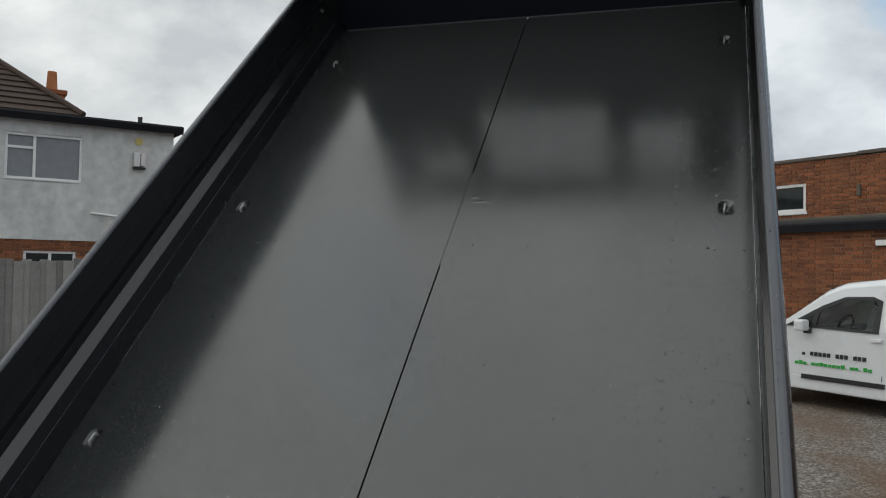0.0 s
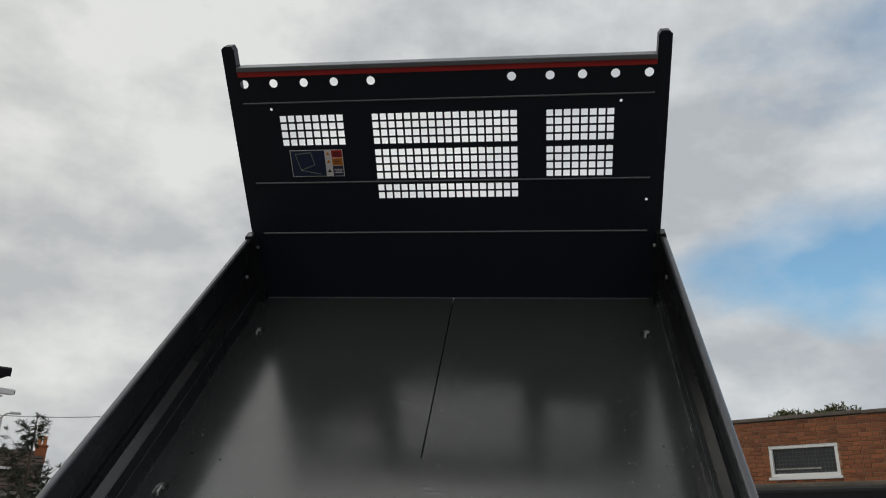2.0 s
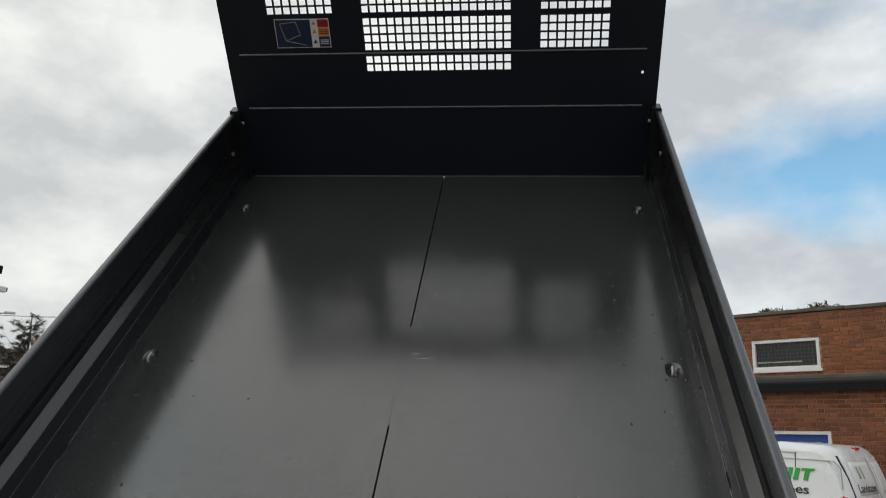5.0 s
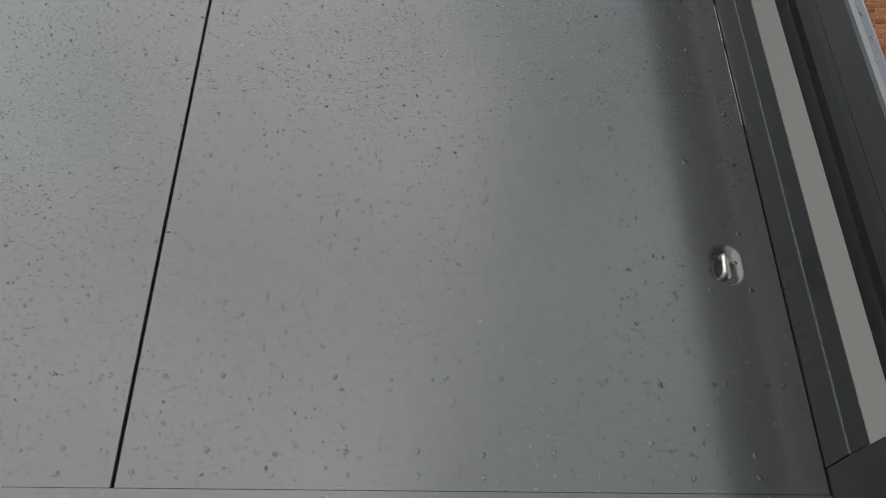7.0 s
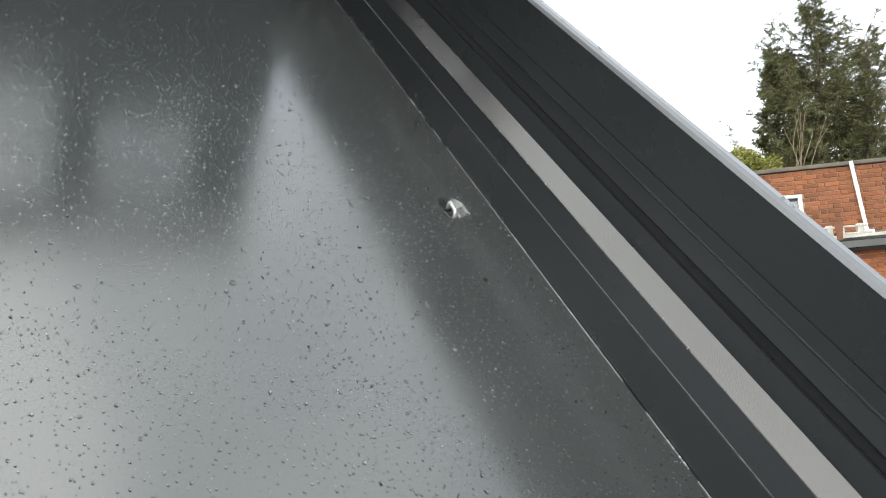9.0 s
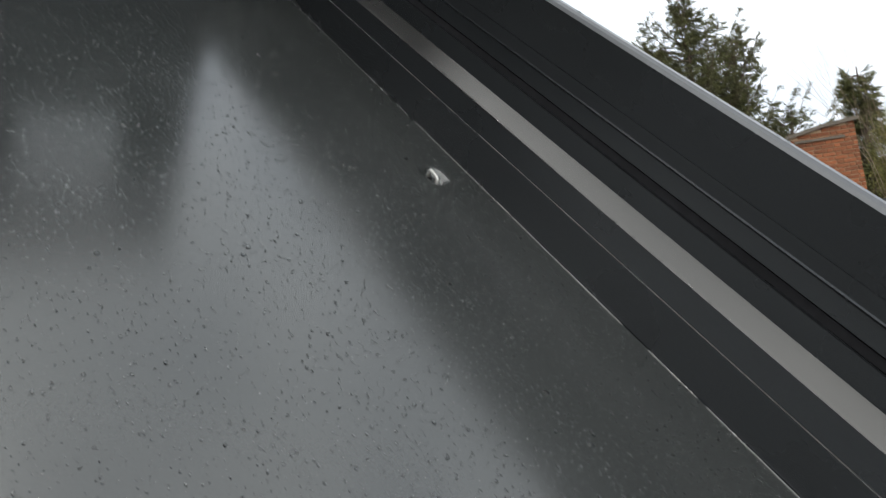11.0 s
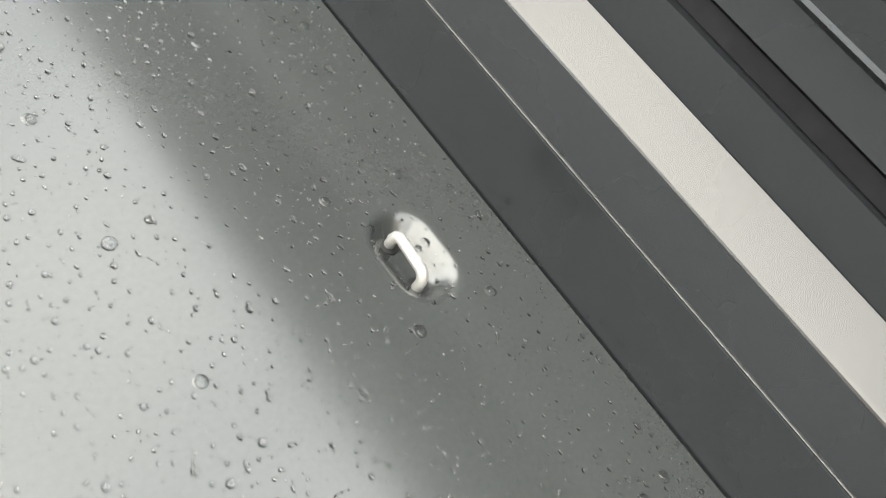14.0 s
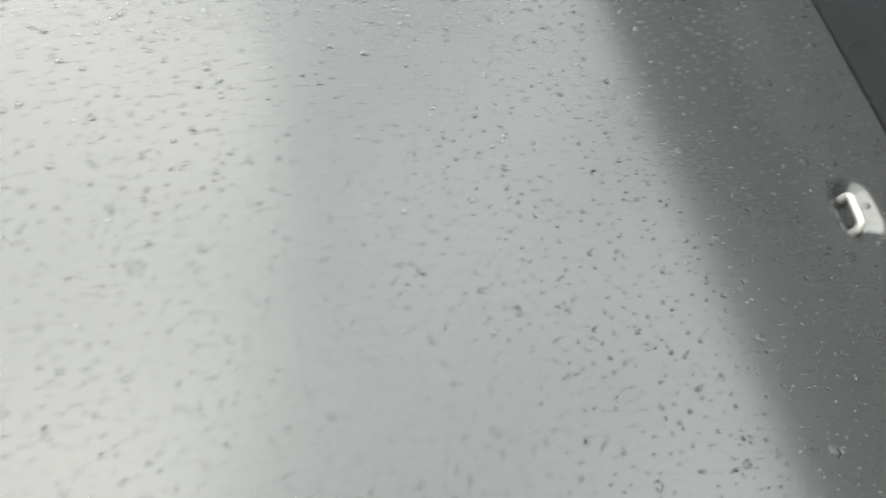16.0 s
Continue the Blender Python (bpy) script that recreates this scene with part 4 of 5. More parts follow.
for pts in ([(-2.30, 1.24), (-2.345, 1.30), (-2.365, 1.38), (-2.36, 1.46), (-2.30, 1.43), (-2.255, 1.37), (-2.245, 1.30), (-2.265, 1.25), (-2.275, 1.255), (-2.262, 1.30), (-2.27, 1.36), (-2.31, 1.41), (-2.345, 1.43), (-2.348, 1.38), (-2.33, 1.31), (-2.29, 1.25)],
            [(-2.47, 1.29), (-2.42, 1.315), (-2.35, 1.31), (-2.27, 1.262), (-2.34, 1.285), (-2.41, 1.295)], [(-2.27, 1.262), (-2.33, 1.245), (-2.40, 1.25), (-2.46, 1.275), (-2.40, 1.262), (-2.33, 1.258)]):
    on_side(pts, 0.009, GREY_PRINT, "leaf_shape", 0.012)
# wheels and arches
for x in (-4.25, -1.72):
    part("wheel_arch", cyl(bmesh.new(), (x, -0.006, 0.36), (x, 0.10, 0.36), 0.375, seg=36), VAN_BLACK, van)
    for y in (0.02, 1.74):
        wheel = part("wheel", cyl(bmesh.new(), (x, y - 0.04 if y < 1 else y - 0.16, 0.305), (x, y + 0.16 if y < 1 else y + 0.02, 0.305), 0.305, seg=36), BLACK, van, "black tyre")
        part("hub_cap", cyl(bmesh.new(), (x, y - 0.045, 0.305), (x, y + 0.03, 0.305), 0.20, seg=24), GALV, wheel)
part("side_skirt", boxed(-3.90, -2.05, 0.0, 1.76, 0.22, 0.42, bevel=0.02), VAN_WHITE, van)
part("rear_skirt", boxed(-1.40, VT - 0.16, 0.0, WIDE, 0.28, 0.42), VAN_BLACK, van)
# tail: black bumper, lamps, doors
on_side([(-1.42, 0.30), (-1.40, 0.48), (-1.30, 0.60), (-1.16, 0.665), (-1.10, 0.70), (-1.08, 0.30)], 0.02, VAN_BLACK, "bumper_end", 0.05)
bumper = on_tail(-0.02, WIDE + 0.02, 0.30, 0.58, 0.10, 0.20, VAN_BLACK, "rear_bumper", van, "black plastic rear bumper", 24, 4)
on_tail(0.30, WIDE - 0.30, 0.44, 0.47, 0.115, 0.02, STEEL_DARK, "bumper_step", bumper)
on_tail(0.0, 0.17, 0.56, 0.75, 0.012, 0.06, VAN_BLACK, "corner_panel", van, "", 6, 3)
for s in (0, 1):
    y0, y1 = (0.004, 0.120) if s == 0 else (WIDE - 0.120, WIDE - 0.004)
    lamp = on_tail(y0, y1, 0.72, 1.13, 0.016, 0.04, LENS_RED, "tail_lamp", van, "tall red tail lamp", 6, 8)
    on_tail(y0 + 0.02, y1 - 0.03, 0.83, 0.95, 0.020, 0.02, LENS_CLEAR, "clear_lens", lamp, "", 4, 3)
on_side([(-1.205, 1.150), (-1.13, 1.125), (-1.12, 0.72), (-1.150, 0.73), (-1.165, 0.92)], 0.014, LENS_RED, "lamp_wing", 0.05)
for y0, y1 in ((0.19, 0.985), (0.995, WIDE - 0.19)):
    door = on_tail(y0, y1, 0.44, 1.60, 0.010, 0.02, VAN_WHITE, "rear_door", van, "", 12, 16)
    on_tail(y0 + 0.09, y1 - 0.07, 1.16, 1.53, 0.013, 0.01, WHITE_PRINT, "door_window", door, "whited-out rear window", 8, 6)
on_tail(0.176, 0.188, 0.60, 1.60, 0.006, 0.02, STEEL_DARK, "door_gap", van, "", 2, 12)
on_tail(0.50, 0.62, 0.985, 1.04, 0.05, 0.05, VAN_WHITE, "door_handle", van, "", 2, 2)
on_tail(0.26, 0.40, 0.93, 0.945, 0.013, 0.01, BLACK_PRINT, "badge_bar", van, "", 2, 1)
on_tail(0.42, 0.92, 0.70, 0.83, 0.014, 0.012, STEEL_DARK, "plate_recess", van, "", 6, 2)
plate = on_tail(0.45, 0.89, 0.705, 0.805, 0.022, 0.012, PLATE_YELLOW, "number_plate", van, "yellow rear plate", 6, 2)
for k in range(7):
    on_tail(0.48 + k * 0.056, 0.515 + k * 0.056, 0.725, 0.785, 0.0245, 0.003, BLACK_PRINT, "plate_bar", plate, "", 1, 1)
for k in range(6):
    on_tail(0.50 + k * 0.06, 0.54 + k * 0.06, 0.47, 0.51, 0.0125, 0.003, GREEN_PRINT, "address_bar", van, "", 1, 1)
on_tail(0.42, 0.60, 0.345, 0.395, 0.104, 0.01, LENS_RED, "bumper_reflector", van, "", 4, 1)
letters("Landscapes", 0.13, "lettering", BLACK_PRINT, van, lambda a, b: Vector((tail_x(0.27 + a, 1.19 + b) + 0.016, 0.27 + a, 1.19 + b)))
for y in (0.40, 0.52):
    on_tail(y, y + 0.05, 1.34, 1.48, 0.0155, 0.003, GREY_PRINT, "leaf_shape", van, "", 2, 3)
part("high_brake_lamp", boxed(VT - 0.31, VT - 0.255, 0.80, 0.96, 1.672, 1.70), LENS_RED, van)


# rendered house extension and brick house at the far side of the yard
CLOSE = pose(0, 0, 0, 0, 0, 50.0)
HY = 16.23
house = thing("rendered_house", "weathered white rendered house with a brick ground floor", "house", CLOSE, kind="structure")
HW_UP = [(-0.73, 0.74, 1.30, 2.27)]
HW_LO = [(-0.33, 0.67, -1.25, -0.18), (0.86, 1.50, GROUND_Z, -0.17)]
up_wall = wall_with_openings("render_wall", -9.0, 2.63, 0.05, 2.55, HY, HY + 0.25, HW_UP, RENDER_WALL, house)
low_wall = wall_with_openings("brick_wall", -9.0, 2.62, GROUND_Z, 0.048, HY + 0.015, HY + 0.25, HW_LO, MORTAR, house)
part("side_wall", boxed(2.38, 2.63, HY + 0.251, HY + 3.6, GROUND_Z, 2.55), RENDER_WALL, house)
part("dark_room", boxed(-8.9, 2.37, HY + 1.2, HY + 1.3, GROUND_Z, 2.5), STEEL_DARK, house)
part("roof_edge", prism([(HY - 0.20, 2.52), (HY - 0.22, 2.66), (HY - 0.16, 2.71), (HY + 3.7, 2.78), (HY + 3.7, 2.60), (HY, 2.551)], -9.0, 2.80, "x"), FELT_AND_SHADE_BLACK, house, "dark felt roof edge with gutter")
part("drip_band", boxed(-9.0, 2.65, HY - 0.02, HY - 0.001, 0.05, 0.10), RENDER_WALL, house)
part("roof_vent", cyl(bmesh.new(), (1.93, HY + 0.2, 2.70), (1.93, HY + 0.2, 2.88), 0.05), FELT, house)
# upstairs pane coloured grey in place of the reflection on its glass
hw = window_unit(up_wall, -0.73, 0.74, 1.30, 2.27, HY + 0.05, (-0.18,), label="white framed upstairs window, its glass painted reflection grey", fill=material("grey_reflection_glass", (0.20, 0.21, 0.22), 0.15, vary=0.2))
part("transom", boxed(-0.675, -0.21, HY + 0.042, HY + 0.115, 1.945, 1.995), WHITE_FRAME, hw)
window_unit(low_wall, -0.33, 0.67, -1.25, -0.18, HY + 0.05, (0.17,), label="white framed ground floor window")
part("door_leaf", boxed(0.87, 1.49, HY + 0.08, HY + 0.13, GROUND_Z, -0.18), material("red_brown_door", (0.22, 0.035, 0.02), 0.5), low_wall, "red brown painted door")
for z in (-0.55, -1.1, -1.6):
    part("door_panel", boxed(0.97, 1.39, HY + 0.065, HY + 0.079, z - 0.2, z + 0.2, bevel=0.01), material("red_brown_panel", (0.20, 0.03, 0.018), 0.5), low_wall)
vent_disc = thing("round_vent", "pale yellow round vent cover on render", "vent", CLOSE @ pose(1.88, HY, 2.30))
part("cover", cyl(bmesh.new(), (0, -0.03, 0), (0, 0, 0), 0.085, seg=20), material("pale_yellow_plastic", (0.55, 0.45, 0.15), 0.5), vent_disc)
flood2 = thing("wall_floodlight", "old metal floodlight fixed to the rendered wall", "floodlight", CLOSE @ pose(1.88, HY, 1.88))
part("housing", boxed(-0.12, 0.02, -0.16, 0.0, -0.16, 0.16, bevel=0.02), GALV, flood2)
part("reflector", boxed(0.03, 0.13, -0.14, 0.0, -0.13, 0.15, bevel=0.01), LENS_CLEAR, flood2)
part("foot", boxed(-0.12, 0.14, -0.12, 0.0, -0.20, -0.165), BLACK, flood2)
pipe = thing("waste_pipe", "thin pale waste pipe sloping along the wall", "pipe", CLOSE)
part("tube", tube([(0.93, HY - 0.05, 0.66), (2.64, HY - 0.05, 0.50)], 0.025, 8), WHITE_FRAME, pipe)
cam2 = thing("corner_camera", "white security camera on the house corner", "security camera", CLOSE @ pose(2.64, HY + 0.1, 2.25))
part("arm", boxed(0.0, 0.16, -0.02, 0.02, -0.12, -0.08), WHITE_FRAME, cam2)
part("housing", boxed(0.06, 0.36, -0.06, 0.06, -0.06, 0.06, bevel=0.02), WHITE_FRAME, cam2)
part("lens", boxed(0.361, 0.38, -0.04, 0.04, -0.04, 0.04), BLACK, cam2)


def tiled_slope(name, a, b, c, d, courses, mat, parent):
    """A slope of overlapping tile courses: a, b along the eave, d, c along the ridge above them."""
    a, b, c, d = (Vector(v) for v in (a, b, c, d))
    up = ((d - a) + (c - b)).normalized()
    n = (b - a).cross(d - a).normalized()
    if n.z < 0:
        n = -n
    bm = bmesh.new()
    rims = []
    for lo, hi in ((a, d), (b, c)):
        rim = []
        for k in range(courses):
            for t, lift in ((k / courses, 0.055), ((k + 1) / courses, 0.012)):
                rim.append(bm.verts.new(lo.lerp(hi, t) + n * lift))
        rim += [bm.verts.new(hi - n * 0.02), bm.verts.new(lo - n * 0.02)]
        rims.append(rim)
    for k in range(len(rims[0])):
        m = (k + 1) % len(rims[0])
        bm.faces.new((rims[0][k], rims[1][k], rims[1][m], rims[0][m]))
    bm.faces.new(rims[0])
    bm.faces.new(rims[1][::-1])
    bmesh.ops.recalc_face_normals(bm, faces=bm.faces)
    return part(name, bm, mat, parent)


old_house = thing("brick_house", "brick house with brown hipped tile roof and chimney", "house", CLOSE, kind="structure")
part("wall", boxed(-12, 1.0, 20.2, 28, GROUND_Z, 3.3), BRICK, old_house)
roof = tiled_slope("roof", (-12.2, 20.0, 3.30), (1.19, 20.0, 3.30), (-2.48, 24.0, 6.28), (-8.0, 24.0, 6.28), 16, ROOF_TILE, old_house)
tiled_slope("roof_hip", (1.19, 20.0, 3.30), (1.19, 28.0, 3.30), (-2.48, 24.05, 6.28), (-2.48, 24.0, 6.28), 16, ROOF_TILE, old_house)
tiled_slope("roof_back", (1.19, 28.0, 3.30), (-12.2, 28.0, 3.30), (-8.0, 24.0, 6.28), (-2.48, 24.0, 6.28), 16, ROOF_TILE, old_house)
part("hip_ridge", tube([(1.19, 20.0, 3.36), (-2.48, 24.0, 6.34)], 0.09, 8), ROOF_TILE, roof)
stack = part("chimney", boxed(0.46, 0.98, 22.3, 22.8, 3.2, 4.22), BRICK, roof, "brick chimney stack")
part("chimney_cap", boxed(0.40, 1.04, 22.24, 22.86, 4.22, 4.36, bevel=0.02), BRICK, stack)
part("chimney_pot", cyl(bmesh.new(), (0.66, 22.5, 4.36), (0.66, 22.5, 4.88), 0.15, 0.12, 16), TERRACOTTA, stack)

# close-boarded fence in front of the house
fence = thing("board_fence", "weathered grey close-boarded timber fence", "fence", CLOSE @ pose(0, 9.63, GROUND_Z))
rng = random.Random(4)
board_mesh = finish(boxed(-0.0605, 0.0605, -0.009, 0.009, 0.0, 1.68, bevel=0.003), "board", FENCE_WOOD)
x, lap = -7.0, False
while x < -0.12:
    ob = new("board", board_mesh)
    ob.parent = fence
    ob.matrix_basis = pose(x, 0.011 * (1 if lap else -1) + rng.uniform(-0.001, 0.001), rng.uniform(-0.02, 0.02), 0, rng.uniform(-0.5, 0.5), 0)
    x += 0.103
    lap = not lap
for x in (-6.9, -4.6, -2.3, -0.09):
    part("post", boxed(x - 0.05, x + 0.05, -0.03, 0.07, 0, 1.72), FENCE_WOOD, fence)
for z in (0.4, 1.3):
    part("rail", boxed(-7.0, -0.1, 0.022, 0.07, z - 0.04, z + 0.04), FENCE_WOOD, fence)


def at_bearing(az, r, z=GROUND_Z, x=0.5, y=-2.75):
    """A place r metres off at a compass bearing from the yard's viewpoint."""
    return Vector((x + r * math.sin(radians(az)), y + r * math.cos(radians(az)), z))


# far house, street lamp and wire beyond the yard
p = at_bearing(-35.4, 46)
far = thing("far_house", "distant pale house with a brown gabled roof", "house", pose(*p, 0, 0, 35.4))
part("wall", boxed(-3.4, 1.8, 0, 6, 0, 2.9), WHITE_FRAME, far)
tiled_slope("roof", (-3.7, -0.3, 2.8), (2.1, -0.3, 2.8), (2.1, 3, 4.95), (-3.7, 3, 4.95), 10, ROOF_TILE, far)
tiled_slope("roof_back", (2.1, 6.3, 2.8), (-3.7, 6.3, 2.8), (-3.7, 3, 4.95), (2.1, 3, 4.95), 10, ROOF_TILE, far)
part("roof_light", boxed(-0.2, 0.7, 0.9, 1.9, 3.86, 3.98), WHITE_FRAME, far)
part("chimney", boxed(1.65, 2.20, 2.6, 3.2, 4.3, 5.15), BRICK, far)
part("chimney_cap", boxed(1.60, 2.25, 2.55, 3.25, 5.152, 5.28, bevel=0.02), BRICK, far)
for x in (1.80, 2.05):
    part("chimney_pot", cyl(bmesh.new(), (x, 2.9, 5.28), (x, 2.9, 5.75), 0.11, 0.09, 12), TERRACOTTA, far)
p = at_bearing(-35.75, 34)
lamp_post = thing("street_lamp", "tall grey street lamp with a short arm", "street lamp", pose(*p, 0, 0, 35))
part("column", cyl(bmesh.new(), (0, 0, 0), (0, 0, 5.15), 0.09, 0.05, 12), GALV, lamp_post)
part("arm", tube([(0, 0, 5.15), (0.12, 0, 5.28), (0.35, 0, 5.32)], 0.03, 8), GALV, lamp_post)
part("lantern", boxed(0.25, 0.62, -0.09, 0.09, 5.28, 5.37, bevel=0.02), GALV, lamp_post)
wire = thing("overhead_wire", "thin black overhead service wire", "wire")
a, b = at_bearing(-36.6, 34, 3.2), at_bearing(-27.0, 38, 4.2)
part("cable", tube([a.lerp(b, k / 10) - Vector((0, 0, 0.6 * (k / 10) * (1 - k / 10))) for k in range(11)], 0.013, 6), BLACK, wire)


# trees
def leaf_cards(centres, rng, size, droop, mat, name, width=0.17):
    """Many small narrow sprays, each a leaning blade."""
    verts, faces = [], []
    for c, d in centres:
        s = size * rng.uniform(0.5, 1.4)
        d = (d + Vector((rng.gauss(0, 0.55), rng.gauss(0, 0.55), rng.gauss(-droop, 0.4)))).normalized()
        side = d.cross(Vector((rng.gauss(0, 1), rng.gauss(0, 1), rng.gauss(0, 1)))).normalized() * s * width
        i = len(verts)
        verts += [c, c + d * s * 0.45 + side, c + d * s, c + d * s * 0.45 - side]
        faces.append((i, i + 1, i + 2, i + 3))
    return raw_mesh(name, verts, faces, mat)


def rod(verts, faces, p, q, r0, r1, seg=4):
    """One tapered length of wood added to plain lists."""
    d = (q - p).normalized()
    a = d.cross(Vector((0.31, 0.87, 0.38))).normalized()
    b = d.cross(a)
    i = len(verts)
    for c, r in ((p, r0), (q, r1)):
        verts += [c + (a * math.cos(2 * math.pi * k / seg) + b * math.sin(2 * math.pi * k / seg)) * r for k in range(seg)]
    faces += [(i + k, i + (k + 1) % seg, i + seg + (k + 1) % seg, i + seg + k) for k in range(seg)]


def conifer(name, label, base, height, radius, bare, seed, dense, lean=0.0, gap=0.35, size=0.15, droop=0.3, step=(0.10, 0.21), needles=None, sweep=0.0):
    """Tapered trunk, uneven limbs that turn up at their ends, drooping branchlets along them, and fine sprays on those."""
    rng = random.Random(seed)
    tree = thing(name, label, "tree", Matrix.Translation(base))
    tv, tf = [], []
    spine = [Vector((lean * t * t, 0.05 * math.sin(4 * t), height * t)) for t in (0, 0.25, 0.5, 0.75, 0.9, 1.0)]
    for k, (a, b) in enumerate(zip(spine, spine[1:])):
        rod(tv, tf, a, b, 0.15 * (1 - a.z / height) + 0.012, 0.15 * (1 - b.z / height) + 0.012, 8)
    trunk = new("trunk", raw_mesh("trunk", tv, tf, BARK, True))
    trunk.parent = tree
    centres, lv, lf = [], [], []
    z = bare
    while z < height * 0.995:
        t = z / height
        for _ in range(rng.choice((2, 3, 4))):
            ang = rng.uniform(0, 2 * math.pi)
            full = radius * (1 - t) ** 0.7 * rng.uniform(0.45, 1.25) + 0.10
            rise = rng.uniform(-0.05, 0.35) + sweep * rng.uniform(0.5, 1.4)
            pts = [Vector((lean * t * t + full * u * math.cos(ang), full * u * math.sin(ang), z + full * (rise * u + 0.25 * u * u - 0.18 * math.sin(math.pi * u)))) for u in (0, 0.2, 0.4, 0.6, 0.8, 1.0)]
            for k, (a, b) in enumerate(zip(pts, pts[1:])):
                rod(lv, lf, a, b, 0.024 - 0.004 * k, 0.020 - 0.004 * k)
            if rng.random() < gap * 0.4:
                continue
            for _ in range(int(dense * (0.35 + full / radius))):
                u = rng.uniform(0.04, 1.0)
                i = min(int(u * 5), 4)
                p = pts[i].lerp(pts[i + 1], u * 5 - i)
                ax = (pts[i + 1] - pts[i]).normalized()
                side = ax.cross(Vector((0, 0, 1))).normalized() * rng.choice((-1, 1))
                d = (ax * rng.uniform(0.3, 1.0) + side * rng.uniform(0.1, 1.0) + Vector((0, 0, rng.gauss(-droop, 0.35)))).normalized()
                ln = (0.22 + 0.30 * full * (1 - u)) * rng.uniform(0.5, 1.3) / (1 + 0.5 * sweep)
                rod(lv, lf, p, p + d * ln * 0.8, 0.006, 0.003, 3)
                for k in range(int(20 + ln * 62)):
                    v = rng.uniform(0.1, 1.0)
                    sag = Vector((rng.gauss(0, 0.02), rng.gauss(0, 0.02), -droop * 0.25 * ln * v * v))
                    centres.append((p + d * ln * v + sag, d))
        z += rng.uniform(*step)
    limbs = new("limb_work", raw_mesh("limb_work", lv, lf, BARK))
    limbs.parent = tree
    tagged(limbs, kind="stuff")
    ob = new("crown", leaf_cards(centres, rng, size, 0.2, needles or NEEDLE, "crown", 0.055))
    ob.parent = tree
    return tree


def bearing_b(az, r):
    return at_bearing(az, r, GROUND_Z, 0.06, -1.2)


conifer("conifer", "tall dense olive green conifer with ragged outline", bearing_b(55.6, 22.5), 9.9, 3.4, 3.0, 11, 38, size=0.115, sweep=0.45)
conifer("conifer", "dark green conifer with sparse feathery limbs", bearing_b(58.0, 23.5), 9.0, 3.0, 3.0, 5, 34, 0.4, size=0.115, sweep=0.6)
conifer("conifer", "leaning conifer with open drooping limbs", bearing_b(60.2, 21.0), 6.1, 2.4, 2.5, 23, 16, 0.9, 0.3, size=0.115, step=(0.14, 0.26), sweep=0.45)
conifer("conifer", "dense olive conifer behind the workshop", bearing_b(53.2, 23.0), 9.0, 1.25, 2.8, 31, 24)
conifer("conifer", "slim spiky conifer in the distance", at_bearing(-33.7, 40), 6.0, 2.4, 1.2, 8, 10, gap=0.6, size=0.20, step=(0.24, 0.44), needles=DARK_NEEDLE)
conifer("conifer", "thin conifer behind bare twigs", bearing_b(65.5, 20.5), 6.6, 0.8, 2.5, 44, 14)


def leafy_mass(name, label, base, rx, ry, rz, count, mat, seed, size=0.2, low=0.25, puff=None):
    """A loose shrub: lumps of leaves on thin stems."""
    rng = random.Random(seed)
    ob = thing(name, label, "shrub", Matrix.Translation(base))
    lumps = [(rng.uniform(-1, 1), rng.uniform(-1, 1), rng.uniform(low, 1.0), rng.uniform(0.22, 0.45)) for _ in range(14)]
    centres = []
    for _ in range(count):
        lx, ly, lz, lr = rng.choice(lumps)
        v = Vector((rng.gauss(0, 1), rng.gauss(0, 1), rng.gauss(0, 1))).normalized() * lr * rng.uniform(0.6, 1.05)
        v *= 1.0 if rng.random() < 0.7 else rng.uniform(0.9, 1.35)
        centres.append((Vector(((lx * 0.75 + v.x) * rx, (ly * 0.75 + v.y) * ry, max(0.1, lz * 0.75 * rz + v.z * (0.6 * rz if puff is None else puff)))), v))
    leaf = new("foliage", leaf_cards(centres, rng, size, 0.1, mat, "leaves"))
    leaf.parent = ob
    stems = bmesh.new()
    for lx, ly, lz, lr in lumps:
        cyl(stems, (lx * 0.3 * rx, ly * 0.3 * ry, 0), (lx * 0.75 * rx, ly * 0.75 * ry, lz * 0.75 * rz), 0.04, 0.02, 5)
    tagged(part("stem_work", stems, BARK, ob), kind="stuff")
    return ob


leafy_mass("shrub", "yellow green hedge behind the parapet", bearing_b(50.6, 19.4), 1.1, 0.6, 7.15, 24000, HEDGE_LEAF, 3, 0.075, 0.8, 0.9)
leafy_mass("shrub", "ivy-covered thicket with dark leaves", bearing_b(67.2, 19.0), 1.0, 1.3, 5.9, 30000, IVY, 9, 0.060, 0.4)
leafy_mass("shrub", "olive green ivy thicket below bare trees", bearing_b(68.6, 18.7), 1.0, 1.0, 5.5, 34000, IVY, 19, 0.060, 0.4)
leafy_mass("shrub", "low olive brown bush among bare stems", bearing_b(69.9, 18.5), 0.7, 0.8, 4.6, 12000, IVY, 57, 0.055, 0.45)
leafy_mass("shrub", "evergreen bush beside the rendered house", at_bearing(-34.4, 26), 1.5, 1.1, 2.75, 16000, DARK_NEEDLE, 29, 0.15)
leafy_mass("shrub", "leafy tree top beyond the workshop roof", at_bearing(17.9, 23), 1.30, 0.7, 6.72, 9000, NEEDLE, 39, 0.12, 0.93, 0.55)


